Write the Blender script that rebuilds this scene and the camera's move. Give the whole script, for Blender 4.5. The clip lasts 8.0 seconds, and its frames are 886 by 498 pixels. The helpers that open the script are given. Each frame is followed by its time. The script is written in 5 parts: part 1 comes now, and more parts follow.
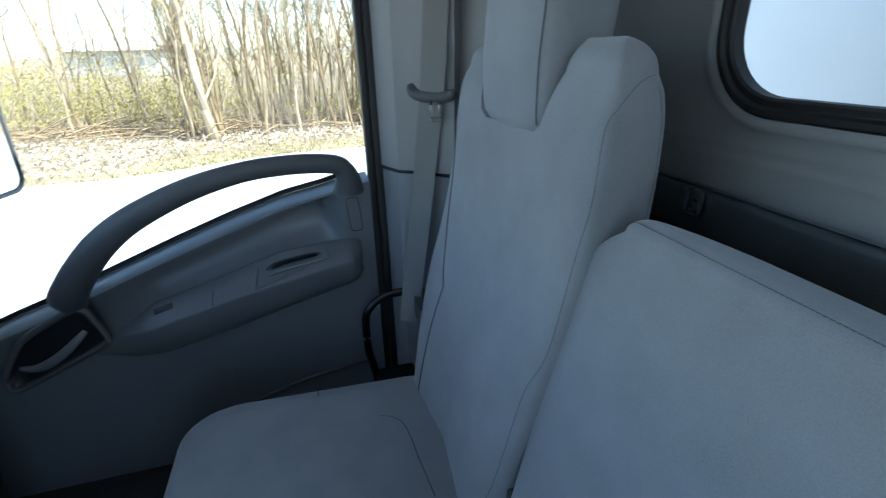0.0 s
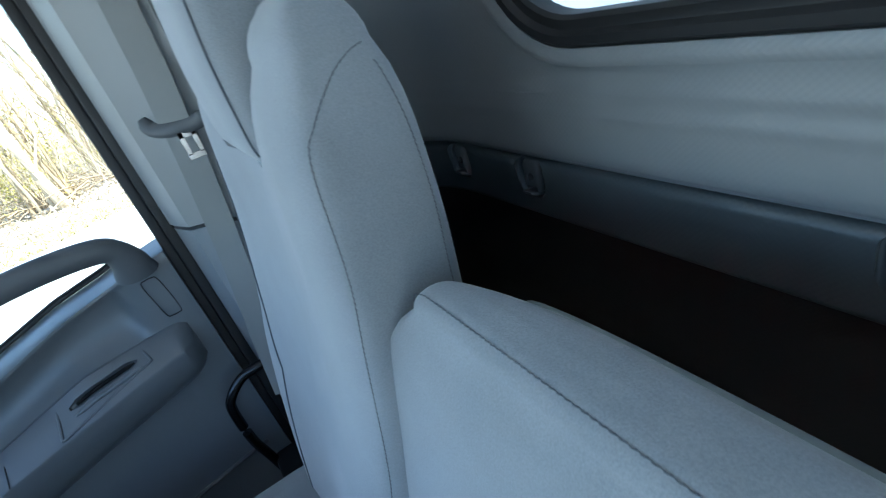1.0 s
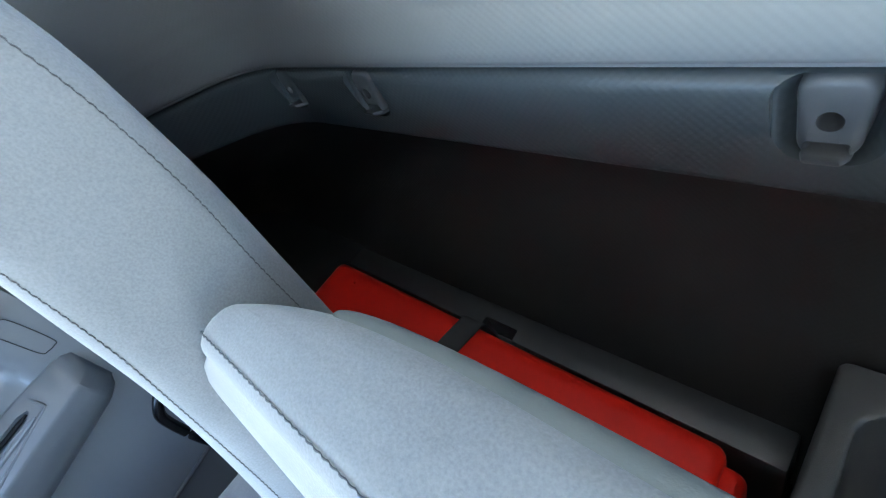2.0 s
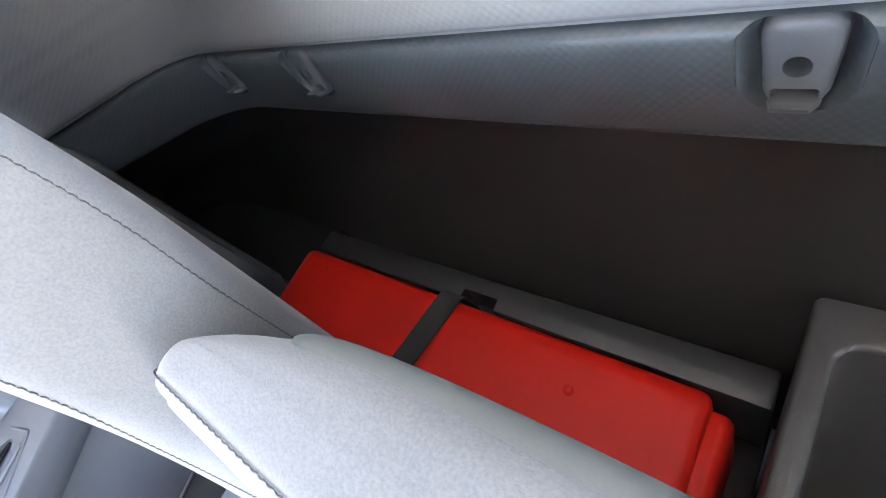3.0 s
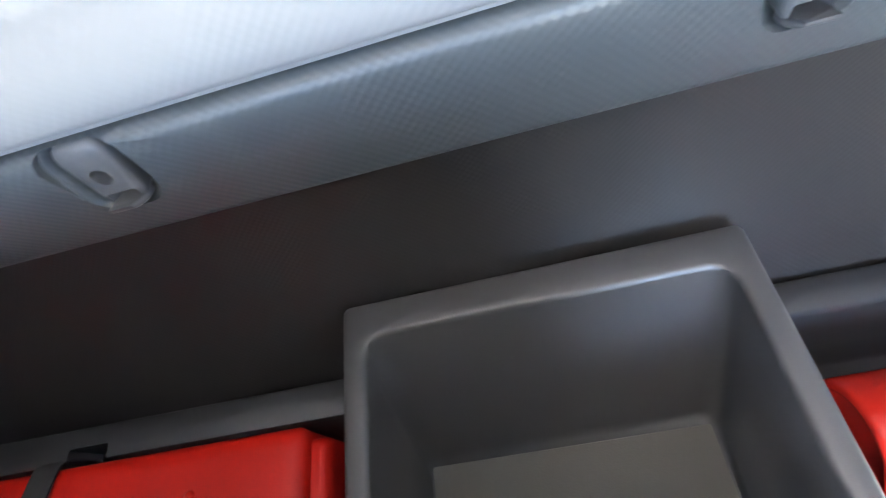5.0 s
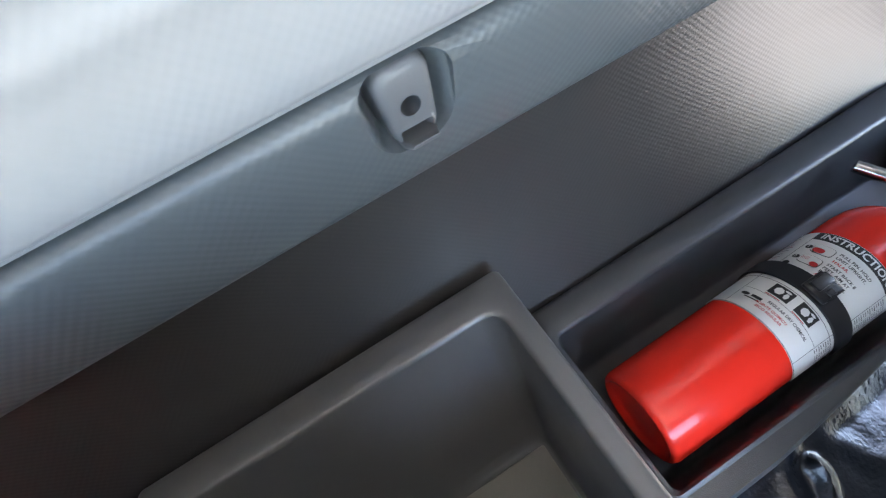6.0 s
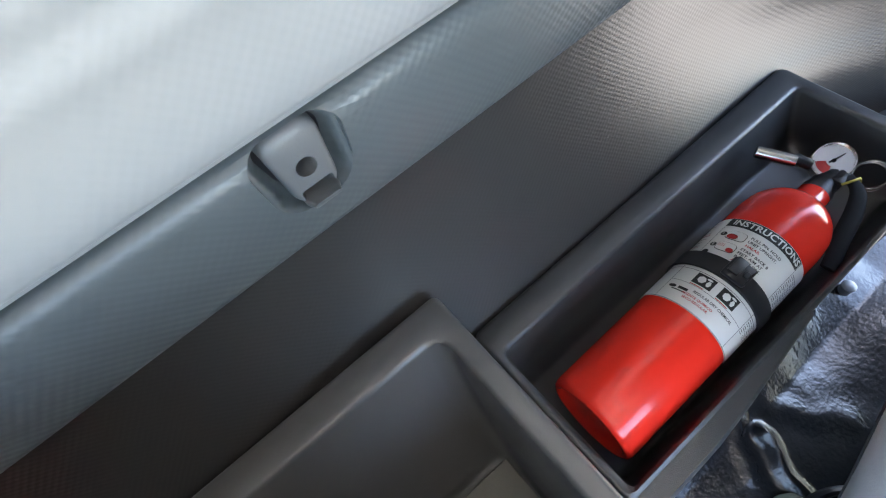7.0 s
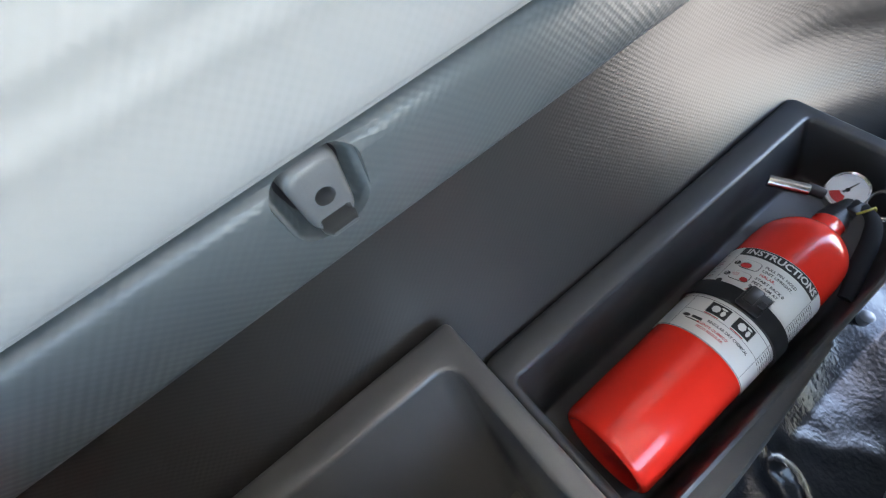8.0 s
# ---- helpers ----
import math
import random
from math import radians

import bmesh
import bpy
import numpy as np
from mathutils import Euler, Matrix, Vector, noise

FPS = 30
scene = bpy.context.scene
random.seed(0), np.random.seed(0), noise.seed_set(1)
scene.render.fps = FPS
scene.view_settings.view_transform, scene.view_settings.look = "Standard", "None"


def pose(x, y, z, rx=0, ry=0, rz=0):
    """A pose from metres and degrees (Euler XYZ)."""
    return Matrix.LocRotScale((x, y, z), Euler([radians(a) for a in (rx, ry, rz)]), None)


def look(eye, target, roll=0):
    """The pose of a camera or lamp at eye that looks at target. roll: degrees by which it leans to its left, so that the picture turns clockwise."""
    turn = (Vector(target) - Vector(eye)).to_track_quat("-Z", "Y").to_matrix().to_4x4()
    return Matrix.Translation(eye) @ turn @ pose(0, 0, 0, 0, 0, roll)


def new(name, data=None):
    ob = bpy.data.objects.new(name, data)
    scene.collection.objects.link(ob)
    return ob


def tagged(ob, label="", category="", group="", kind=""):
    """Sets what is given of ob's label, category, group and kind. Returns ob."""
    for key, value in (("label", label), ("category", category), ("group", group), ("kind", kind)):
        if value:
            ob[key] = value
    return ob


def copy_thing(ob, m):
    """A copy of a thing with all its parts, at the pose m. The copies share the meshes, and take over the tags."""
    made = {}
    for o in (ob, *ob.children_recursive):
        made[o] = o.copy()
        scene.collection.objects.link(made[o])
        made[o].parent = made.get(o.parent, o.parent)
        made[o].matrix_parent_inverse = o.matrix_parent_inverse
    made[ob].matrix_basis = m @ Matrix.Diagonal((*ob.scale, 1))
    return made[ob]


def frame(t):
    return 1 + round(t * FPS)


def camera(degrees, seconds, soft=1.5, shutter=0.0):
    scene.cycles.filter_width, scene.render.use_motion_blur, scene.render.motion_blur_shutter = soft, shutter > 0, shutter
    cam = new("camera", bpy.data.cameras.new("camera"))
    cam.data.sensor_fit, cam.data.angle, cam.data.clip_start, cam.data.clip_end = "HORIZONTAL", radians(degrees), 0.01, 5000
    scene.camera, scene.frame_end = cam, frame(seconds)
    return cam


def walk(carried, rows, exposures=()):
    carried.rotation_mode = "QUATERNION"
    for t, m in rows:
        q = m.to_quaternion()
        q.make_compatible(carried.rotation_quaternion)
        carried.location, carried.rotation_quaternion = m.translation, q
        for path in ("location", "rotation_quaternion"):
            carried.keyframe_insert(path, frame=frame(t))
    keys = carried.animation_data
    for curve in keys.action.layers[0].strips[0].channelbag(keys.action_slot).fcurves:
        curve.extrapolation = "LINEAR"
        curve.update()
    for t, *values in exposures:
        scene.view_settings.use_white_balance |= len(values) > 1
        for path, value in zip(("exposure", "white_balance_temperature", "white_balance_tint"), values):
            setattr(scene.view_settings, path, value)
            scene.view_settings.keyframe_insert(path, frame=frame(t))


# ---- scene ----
cam = camera(86.0, 8.0, 1.15, 0.2)
PATH = [
    (0, (0.207, -0.491, 1.051), (-1.566, 0.000, 0.267), -1.6),
    (0.5, (0.128, -0.377, 1.057), (-1.563, 0.326, 0.255), -9.3),
    (1, (0.058, -0.273, 1.038), (-1.540, 0.454, 0.079), -18.1),
    (1.5, (0.040, -0.204, 1.017), (-1.432, 0.503, -0.137), -26.5),
    (2, (0.028, -0.178, 0.999), (-1.302, 0.477, -0.344), -33.9),
    (3.5, (0.020, -0.156, 0.995), (-1.118, 0.454, -0.532), -42.1),
    (4, (0.051, -0.156, 0.994), (-0.893, 0.637, -0.588), -36.9),
    (4.5, (0.106, -0.146, 0.987), (-0.556, 0.759, -0.670), -33.9),
    (5, (0.163, -0.149, 0.972), (-0.135, 0.881, -0.716), -26.6),
    (5.2, (0.180, -0.133, 0.975), (0.021, 0.835, -0.768), -24.8),
    (6.3, (0.257, -0.140, 0.980), (0.579, 0.855, -0.725), -19.4),
    (6.5, (0.261, -0.141, 0.983), (0.602, 0.842, -0.724), -19.6),
    (7, (0.267, -0.138, 0.984), (0.678, 0.780, -0.744), -17.9),
    (7.5, (0.270, -0.136, 0.984), (0.721, 0.743, -0.754), -17.2),
    (8, (0.266, -0.136, 0.987), (0.709, 0.867, -0.686), -17.6),
]
walk(cam, [(t, look(eye, target, roll)) for t, eye, target, roll in PATH],
     [(0.0, 1.92, 5750, 3), (0.5, 1.80, 5700, 2), (1.0, 2.75, 5600, 0), (1.5, 3.6, 5850, 0), (2.0, 4.2, 6200, 6), (3.3, 5.0, 7450, 20),
      (4.0, 4.97, 7400, 20), (4.5, 5.1, 7200, 19), (5.0, 5.07, 6900, 18), (6.3, 4.52, 7000, 14), (8.0, 4.46, 7150, 13)])

# ---------------------------------------------------------------- light
world = bpy.data.worlds.new("daylight")
scene.world = world
world.use_nodes = True
wn = world.node_tree
sky = wn.nodes.new("ShaderNodeTexSky")
sky.sky_type = "NISHITA"
sky.sun_disc = False
SUN_ELEV, SUN_AZ = radians(60), radians(40)   # azimuth from +y towards +x
sky.sun_elevation, sky.sun_rotation = SUN_ELEV, SUN_AZ
wn.links.new(sky.outputs[0], wn.nodes["Background"].inputs[0])
wn.nodes["Background"].inputs[1].default_value = 0.15
sun_data = bpy.data.lights.new("sun", "SUN")
sun_data.energy, sun_data.angle, sun_data.color = 4.2, radians(0.55), (1.0, 0.95, 0.87)
sun = new("sun", sun_data)
sd = Vector((math.sin(SUN_AZ) * math.cos(SUN_ELEV), math.cos(SUN_AZ) * math.cos(SUN_ELEV), math.sin(SUN_ELEV)))
sun.matrix_world = look(sd * 30, (0, 0, 0))

# ---------------------------------------------------------------- materials


def material(name, base, rough=0.6, metal=0.0, grain=400.0, bump=0.2, dark=0.75, patch=6.0, weave=0.0, spec=0.5, grain_mix=0.12, coat=0.0, dist=0.001, sheen=0.0):
    """A surface with fine grain, broad patches of wear and relief; weave: ribs per metre pressed into it."""
    m = bpy.data.materials.new(name)
    m.use_nodes = True
    nt = m.node_tree
    N, L = nt.nodes, nt.links
    b = N["Principled BSDF"]
    tc = N.new("ShaderNodeTexCoord")
    fine = N.new("ShaderNodeTexNoise")
    fine.inputs["Scale"].default_value = grain
    fine.inputs["Detail"].default_value = 3
    broad = N.new("ShaderNodeTexNoise")
    broad.inputs["Scale"].default_value = patch
    broad.inputs["Detail"].default_value = 5
    for n in (fine, broad):
        L.new(tc.outputs["Object"], n.inputs["Vector"])
    blend = N.new("ShaderNodeMath")
    blend.operation = "MULTIPLY_ADD"
    blend.inputs[1].default_value = grain_mix
    L.new(fine.outputs["Fac"], blend.inputs[0])
    part_b = N.new("ShaderNodeMath")
    part_b.operation = "MULTIPLY"
    part_b.inputs[1].default_value = 1 - grain_mix
    L.new(broad.outputs["Fac"], part_b.inputs[0])
    L.new(part_b.outputs[0], blend.inputs[2])
    ramp = N.new("ShaderNodeValToRGB")
    ramp.color_ramp.elements[0].position, ramp.color_ramp.elements[1].position = 0.3, 0.7
    ramp.color_ramp.elements[0].color = (*[c * dark for c in base], 1)
    ramp.color_ramp.elements[1].color = (*base, 1)
    L.new(blend.outputs[0], ramp.inputs[0])
    L.new(ramp.outputs[0], b.inputs["Base Color"])
    rr = N.new("ShaderNodeMapRange")
    rr.inputs["To Min"].default_value, rr.inputs["To Max"].default_value = rough - 0.06, min(1, rough + 0.06)
    L.new(broad.outputs["Fac"], rr.inputs["Value"])
    L.new(rr.outputs[0], b.inputs["Roughness"])
    b.inputs["Metallic"].default_value = metal
    b.inputs["Specular IOR Level"].default_value = spec
    b.inputs["Coat Weight"].default_value = coat
    b.inputs["Sheen Weight"].default_value = sheen
    b.inputs["Sheen Roughness"].default_value = 0.45
    bp = N.new("ShaderNodeBump")
    bp.inputs["Strength"].default_value, bp.inputs["Distance"].default_value = bump, dist
    height = fine.outputs["Fac"]
    if weave:
        sep = N.new("ShaderNodeSeparateXYZ")
        L.new(tc.outputs["Object"], sep.inputs[0])
        down = N.new("ShaderNodeMath")
        down.operation = "MULTIPLY_ADD"
        down.inputs[1].default_value = 0.6
        L.new(sep.outputs["Y"], down.inputs[0])
        L.new(sep.outputs["Z"], down.inputs[2])
        waves = []
        for sock, sign in ((sep.outputs["X"], 1.0), (down.outputs[0], 1.0)):
            turn = N.new("ShaderNodeMath")
            turn.operation = "MULTIPLY"
            turn.inputs[1].default_value = weave * 2 * math.pi * sign
            L.new(sock, turn.inputs[0])
            sine = N.new("ShaderNodeMath")
            sine.operation = "SINE"
            L.new(turn.outputs[0], sine.inputs[0])
            waves.append(sine.outputs[0])
        dimple = N.new("ShaderNodeMath")
        dimple.operation = "MULTIPLY"
        L.new(waves[0], dimple.inputs[0])
        L.new(waves[1], dimple.inputs[1])
        add = N.new("ShaderNodeMath")
        add.operation = "MULTIPLY_ADD"
        add.inputs[1].default_value = 0.35
        L.new(fine.outputs["Fac"], add.inputs[0])
        L.new(dimple.outputs[0], add.inputs[2])
        height = add.outputs[0]
    L.new(height, bp.inputs["Height"])
    L.new(bp.outputs[0], b.inputs["Normal"])
    return m


CLOTH = material("seat_cloth", (0.285, 0.302, 0.323), 0.95, grain=900, bump=0.2, dark=0.70, patch=14, spec=0.10, sheen=0.35, grain_mix=0.55)
CLOTH_BACK = material("seat_back_panel", (0.165, 0.182, 0.182), 0.6, grain=900, bump=0.12, dark=0.92)
THREAD = material("thread", (0.10, 0.11, 0.13), 0.9, grain=900)
THREAD_PALE = material("grey_thread", (0.11, 0.115, 0.125), 0.9, grain=900)
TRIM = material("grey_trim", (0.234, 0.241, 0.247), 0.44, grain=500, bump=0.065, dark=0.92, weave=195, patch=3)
# rear band: the upper panel's plastic with its shade put into the colour
TRIM_SHADED = material("grey_trim_shaded", (0.077, 0.091, 0.096), 0.33, grain=500, bump=0.08, dark=0.92, weave=195, patch=3)
# the hollow below the fold is the same plastic darkened to stand for shade
TRIM_DEEP_SHADE = material("grey_trim_deep_shade", (0.043, 0.041, 0.039), 0.37, spec=0.42, grain=500, bump=0.07, dark=0.92, weave=195, patch=3)
HOOK_GREY = material("hook_plastic", (0.108, 0.114, 0.118), 0.40, grain=900, bump=0.08, dark=0.92)
TRIM_DARK = material("dark_trim", (0.055, 0.058, 0.062), 0.42, grain=1200, bump=0.15, dark=0.8)
BIN_GREY = material("bin_plastic", (0.108, 0.106, 0.102), 0.30, grain=1600, bump=0.16, dark=0.85, spec=1.0)
TRIM_TRAY = material("tray_plastic", (0.052, 0.053, 0.054), 0.34, grain=1600, bump=0.2, dark=0.82, spec=0.8)
DOOR_GREY = material("door_plastic", (0.145, 0.158, 0.172), 0.37, grain=1400, bump=0.12, dark=0.92, spec=0.65)
# armrest: the door's own plastic, darkened to paint in its shade
DOOR_SHADED = material("door_plastic_shaded", (0.120, 0.131, 0.143), 0.36, grain=1400, bump=0.15, dark=0.9)
PILLAR_LOW = material("lower_pillar_plastic", (0.235, 0.245, 0.257), 0.5, grain=1200, bump=0.15, dark=0.92)
DOOR_DARK = material("door_dark_plastic", (0.085, 0.09, 0.098), 0.5, grain=1400, bump=0.15, dark=0.85)
RUBBER = material("black_rubber", (0.018, 0.018, 0.019), 0.55, grain=300, bump=0.1)
BLACK = material("black_plastic", (0.02, 0.02, 0.022), 0.4, grain=600, bump=0.08)
LEVER = material("matt_black_lever", (0.012, 0.012, 0.013), 0.7, grain=600, bump=0.05, spec=0.15)
STEEL = material("bright_steel", (0.62, 0.60, 0.57), 0.25, metal=1.0, grain=300, bump=0.05, dark=0.85)
RED_BOX = material("red_plastic", (0.95, 0.026, 0.014), 0.38, grain=250, bump=0.06, dark=0.93, patch=12, spec=0.3)
RED_PAINT = material("red_enamel", (0.88, 0.034, 0.020), 0.18, grain=300, bump=0.01, dark=0.95, coat=0.25, spec=0.4)
PILLAR = material("pillar_plastic", (0.25, 0.253, 0.253), 0.5, grain=700, bump=0.08, dark=0.94, patch=3)
WEB = material("belt_webbing", (0.225, 0.227, 0.225), 0.8, grain=1500, bump=0.4, dark=0.85)
WEB_DARK = material("dark_webbing", (0.06, 0.06, 0.06), 0.8, grain=1500, bump=0.4, dark=0.8)
WHITE = material("paper_label", (0.78, 0.78, 0.76), 0.4, grain=200, bump=0.02, dark=0.95)
INK = material("black_ink", (0.02, 0.02, 0.02), 0.5, grain=100, bump=0.0)
INK_RED = material("red_ink", (0.6, 0.03, 0.03), 0.5, grain=100, bump=0.0)
VAN_WHITE = material("white_body_paint", (0.86, 0.87, 0.87), 0.35, grain=40, bump=0.02, dark=0.95)
VINYL = material("black_vinyl", (0.020, 0.021, 0.024), 0.24, grain=190, bump=0.42, dark=0.7, dist=0.0018)
MAT_FLOOR = material("bin_mat", (0.23, 0.22, 0.19), 0.85, grain=700, bump=0.2, dark=0.9)
HEADLINER = material("headliner", (0.78, 0.77, 0.75), 0.9, grain=700, bump=0.3, dark=0.95)
CONCRETE = material("concrete", (0.44, 0.43, 0.41), 0.9, grain=25, bump=0.3, dark=0.8, patch=0.6)
BARK = material("bark", (0.36, 0.26, 0.15), 0.9, grain=40, bump=0.6, dark=0.55, patch=2)
BARK_PALE = material("pale_bark", (0.54, 0.43, 0.29), 0.9, grain=30, bump=0.6, dark=0.55, patch=2)
LEAF = material("spring_leaf", (0.42, 0.36, 0.05), 0.7, grain=20, bump=0.1, dark=0.6)
LITTER = material("leaf_litter", (0.40, 0.31, 0.19), 0.95, grain=9, bump=1.0, dark=0.3, grain_mix=0.6, patch=0.7, dist=0.03)
GRASS = material("grass", (0.26, 0.25, 0.07), 0.9, grain=30, bump=0.8, dark=0.6, patch=1.0, dist=0.03)


def glass(name, tint=(0.95, 0.97, 0.96), rough=0.0):
    m = bpy.data.materials.new(name)
    m.use_nodes = True
    b = m.node_tree.nodes["Principled BSDF"]
    b.inputs["Base Color"].default_value = (*tint, 1)
    b.inputs["Roughness"].default_value = rough
    b.inputs["Transmission Weight"].default_value = 1.0
    b.inputs["IOR"].default_value = 1.12
    return m




def sheet_glass(name):
    """Thin flat window glass: clear, with mirror gloss that grows at grazing angles."""
    m = bpy.data.materials.new(name)
    m.use_nodes = True
    nt = m.node_tree
    nt.nodes.remove(nt.nodes["Principled BSDF"])
    clear = nt.nodes.new("ShaderNodeBsdfTransparent")
    clear.inputs["Color"].default_value = (0.93, 0.95, 0.94, 1)
    gloss = nt.nodes.new("ShaderNodeBsdfGlossy")
    gloss.inputs["Roughness"].default_value = 0.02
    fres = nt.nodes.new("ShaderNodeFresnel")
    fres.inputs["IOR"].default_value = 1.3
    mix = nt.nodes.new("ShaderNodeMixShader")
    nt.links.new(fres.outputs[0], mix.inputs[0])
    nt.links.new(clear.outputs[0], mix.inputs[1])
    nt.links.new(gloss.outputs[0], mix.inputs[2])
    nt.links.new(mix.outputs[0], nt.nodes["Material Output"].inputs["Surface"])
    return m


GLASS = sheet_glass("window_glass")
CLEAR = glass("gauge_lens", (1, 1, 1))

# ---------------------------------------------------------------- mesh helpers


def link_mesh(name, bm, mat, parent=None, label="", smooth=40.0):
    me = bpy.data.meshes.new(name)
    bmesh.ops.recalc_face_normals(bm, faces=bm.faces)
    bm.to_mesh(me)
    bm.free()
    if mat is not None:
        me.materials.append(mat)
    if smooth:
        me.polygons.foreach_set("use_smooth", [True] * len(me.polygons))
        me.set_sharp_from_angle(angle=radians(smooth))
    ob = new(name, me)
    if parent is not None:
        ob.parent = parent
        if parent.data is None:      # built in world places under a thing that stands elsewhere
            ob.matrix_parent_inverse = Matrix.Translation(-parent.location)
    if label:
        tagged(ob, label)
    return ob


def part(name, bm, mat, parent, label="", smooth=40.0):
    return link_mesh(name, bm, mat, parent, label, smooth)


def thing(name, label, category, at=(0, 0, 0), group="", kind=""):
    """An Empty at the thing's base, which parents its parts; the parts are built in world places."""
    e = new(name)
    e.empty_display_size = 0.05
    e.location = at
    return tagged(e, label, category, group, kind)


def loft(bm, rings, closed=True, cap0=True, cap1=True):
    vs = [[bm.verts.new(p) for p in r] for r in rings]
    n = len(rings[0])
    for a, b in zip(vs, vs[1:]):
        for i in range(n if closed else n - 1):
            j = (i + 1) % n
            bm.faces.new((a[i], a[j], b[j], b[i]))
    if cap0 and closed:
        bm.faces.new(vs[0])
    if cap1 and closed:
        bm.faces.new(vs[-1])
    return bm


def rring(x0, x1, y0, y1, z, r, n=6):
    """A rounded rectangle at height z."""
    pts = []
    r = min(r, (x1 - x0) / 2 - 1e-4, (y1 - y0) / 2 - 1e-4)
    for cx, cy, a0 in ((x1 - r, y1 - r, 0), (x0 + r, y1 - r, 90), (x0 + r, y0 + r, 180), (x1 - r, y0 + r, 270)):
        for k in range(n + 1):
            a = radians(a0 + 90 * k / n)
            pts.append((cx + r * math.cos(a), cy + r * math.sin(a), z))
    return pts


def superring(cx, cy, z, hw, hd, p=4.0, n=40, tilt=0.0):
    """A superellipse, leaning by tilt metres of height per metre of depth."""
    out = []
    for k in range(n):
        a = 2 * math.pi * k / n
        c, s = math.cos(a), math.sin(a)
        dx, dy = math.copysign(abs(c) ** (2 / p), c) * hw, math.copysign(abs(s) ** (2 / p), s) * hd
        out.append((cx + dx, cy + dy, z + tilt * dy))
    return out


def rbox(bm, x0, x1, y0, y1, z0, z1, b=0.004, seg=2, m=None):
    """A bevelled box."""
    r = bmesh.ops.create_cube(bm, size=1.0)
    vs = r["verts"]
    for v in vs:
        v.co = Vector(((x0 + x1) / 2 + v.co.x * (x1 - x0), (y0 + y1) / 2 + v.co.y * (y1 - y0), (z0 + z1) / 2 + v.co.z * (z1 - z0)))
    if b > 0:
        es = list({e for v in vs for e in v.link_edges})
        rb = bmesh.ops.bevel(bm, geom=es, offset=b, segments=seg, affect="EDGES", profile=0.5)
        vs = list({v for v in rb["verts"]} | {v for v in vs if v.is_valid})
    if m is not None:
        bmesh.ops.transform(bm, matrix=m, verts=[v for v in vs if v.is_valid])
    return vs


def smooth_path(pts, n=8, closed=False):
    """Catmull-Rom through the points."""
    P = [Vector(p) for p in pts]
    out = []
    m = len(P)
    for i in range(m if closed else m - 1):
        p1, p2 = P[i], P[(i + 1) % m]
        p0 = P[i - 1] if (i > 0 or closed) else p1 * 2 - p2
        p3 = P[(i + 2) % m] if (i + 2 < m or closed) else p2 * 2 - p1
        for k in range(n):
            t = k / n
            out.append(0.5 * ((2 * p1) + (p2 - p0) * t + (2 * p0 - 5 * p1 + 4 * p2 - p3) * t * t + (3 * p1 - p0 - 3 * p2 + p3) * t ** 3))
    if not closed:
        out.append(P[-1].copy())
    return out


def tube(bm, pts, radius, n=8, up=(0, 0, 1), flat=1.0, closed=False):
    """A tube along points; radius may be a number or a list; flat squeezes it across."""
    rings = []
    m = len(pts)
    for i, p in enumerate(pts):
        p = Vector(p)
        a, b = Vector(pts[i - 1] if (i or closed) else pts[0]), Vector(pts[(i + 1) % m] if (i + 1 < m or closed) else pts[-1])
        d = (b - a).normalized()
        s = d.cross(Vector(up))
        if s.length < 1e-4:
            s = d.cross(Vector((1, 0, 0)))
        s.normalize()
        u = s.cross(d)
        r = radius[i] if isinstance(radius, (list, tuple)) else radius
        rings.append([tuple(p + s * (r * math.cos(2 * math.pi * k / n)) + u * (r * flat * math.sin(2 * math.pi * k / n))) for k in range(n)])
    if closed:
        rings.append(rings[0])
    return loft(bm, rings, True, not closed, not closed)


def stitches(bm, pts, step=0.0042, radius=0.00036, sway=0.00016):
    """A line of thread, dipping and swaying a little at every stitch."""
    P = [Vector(p) for p in pts]
    line, radii, acc, k = [], [], 0.0, 0
    for u, v in zip(P, P[1:]):
        seg = (v - u).length
        d = (v - u) / max(seg, 1e-9)
        s = d.cross(Vector((0, 0, 1)) if abs(d.z) < 0.8 else Vector((1, 0, 0))).normalized()
        while acc < seg:
            line.append(u + d * acc + s * (sway if k % 4 < 2 else -sway))
            radii.append(radius * (0.45 if k % 4 == 3 else 1.0))
            acc += step / 4
            k += 1
        acc -= seg
    return tube(bm, line, radii, 5)


def cylinder(bm, a, b, r0, r1=None, n=24):
    return tube(bm, [a, b], [r0, r0 if r1 is None else r1], n)


def cut(ob, *tools):
    """Cuts tools out of ob's mesh and removes them."""
    for t in tools:
        md = ob.modifiers.new("cut", "BOOLEAN")
        md.operation, md.object, md.solver = "DIFFERENCE", t, "EXACT"
    dg = bpy.context.evaluated_depsgraph_get()
    me = bpy.data.meshes.new_from_object(ob.evaluated_get(dg))
    ob.modifiers.clear()
    ob.data = me
    me.polygons.foreach_set("use_smooth", [True] * len(me.polygons))
    me.set_sharp_from_angle(angle=radians(35))
    for t in tools:
        bpy.data.objects.remove(t)
    return ob


# ---------------------------------------------------------------- cab shell
FLOOR_Z, ROOF_Z, FRONT_Y = 0.08, 1.62, -1.62
SIDE_X = 0.90


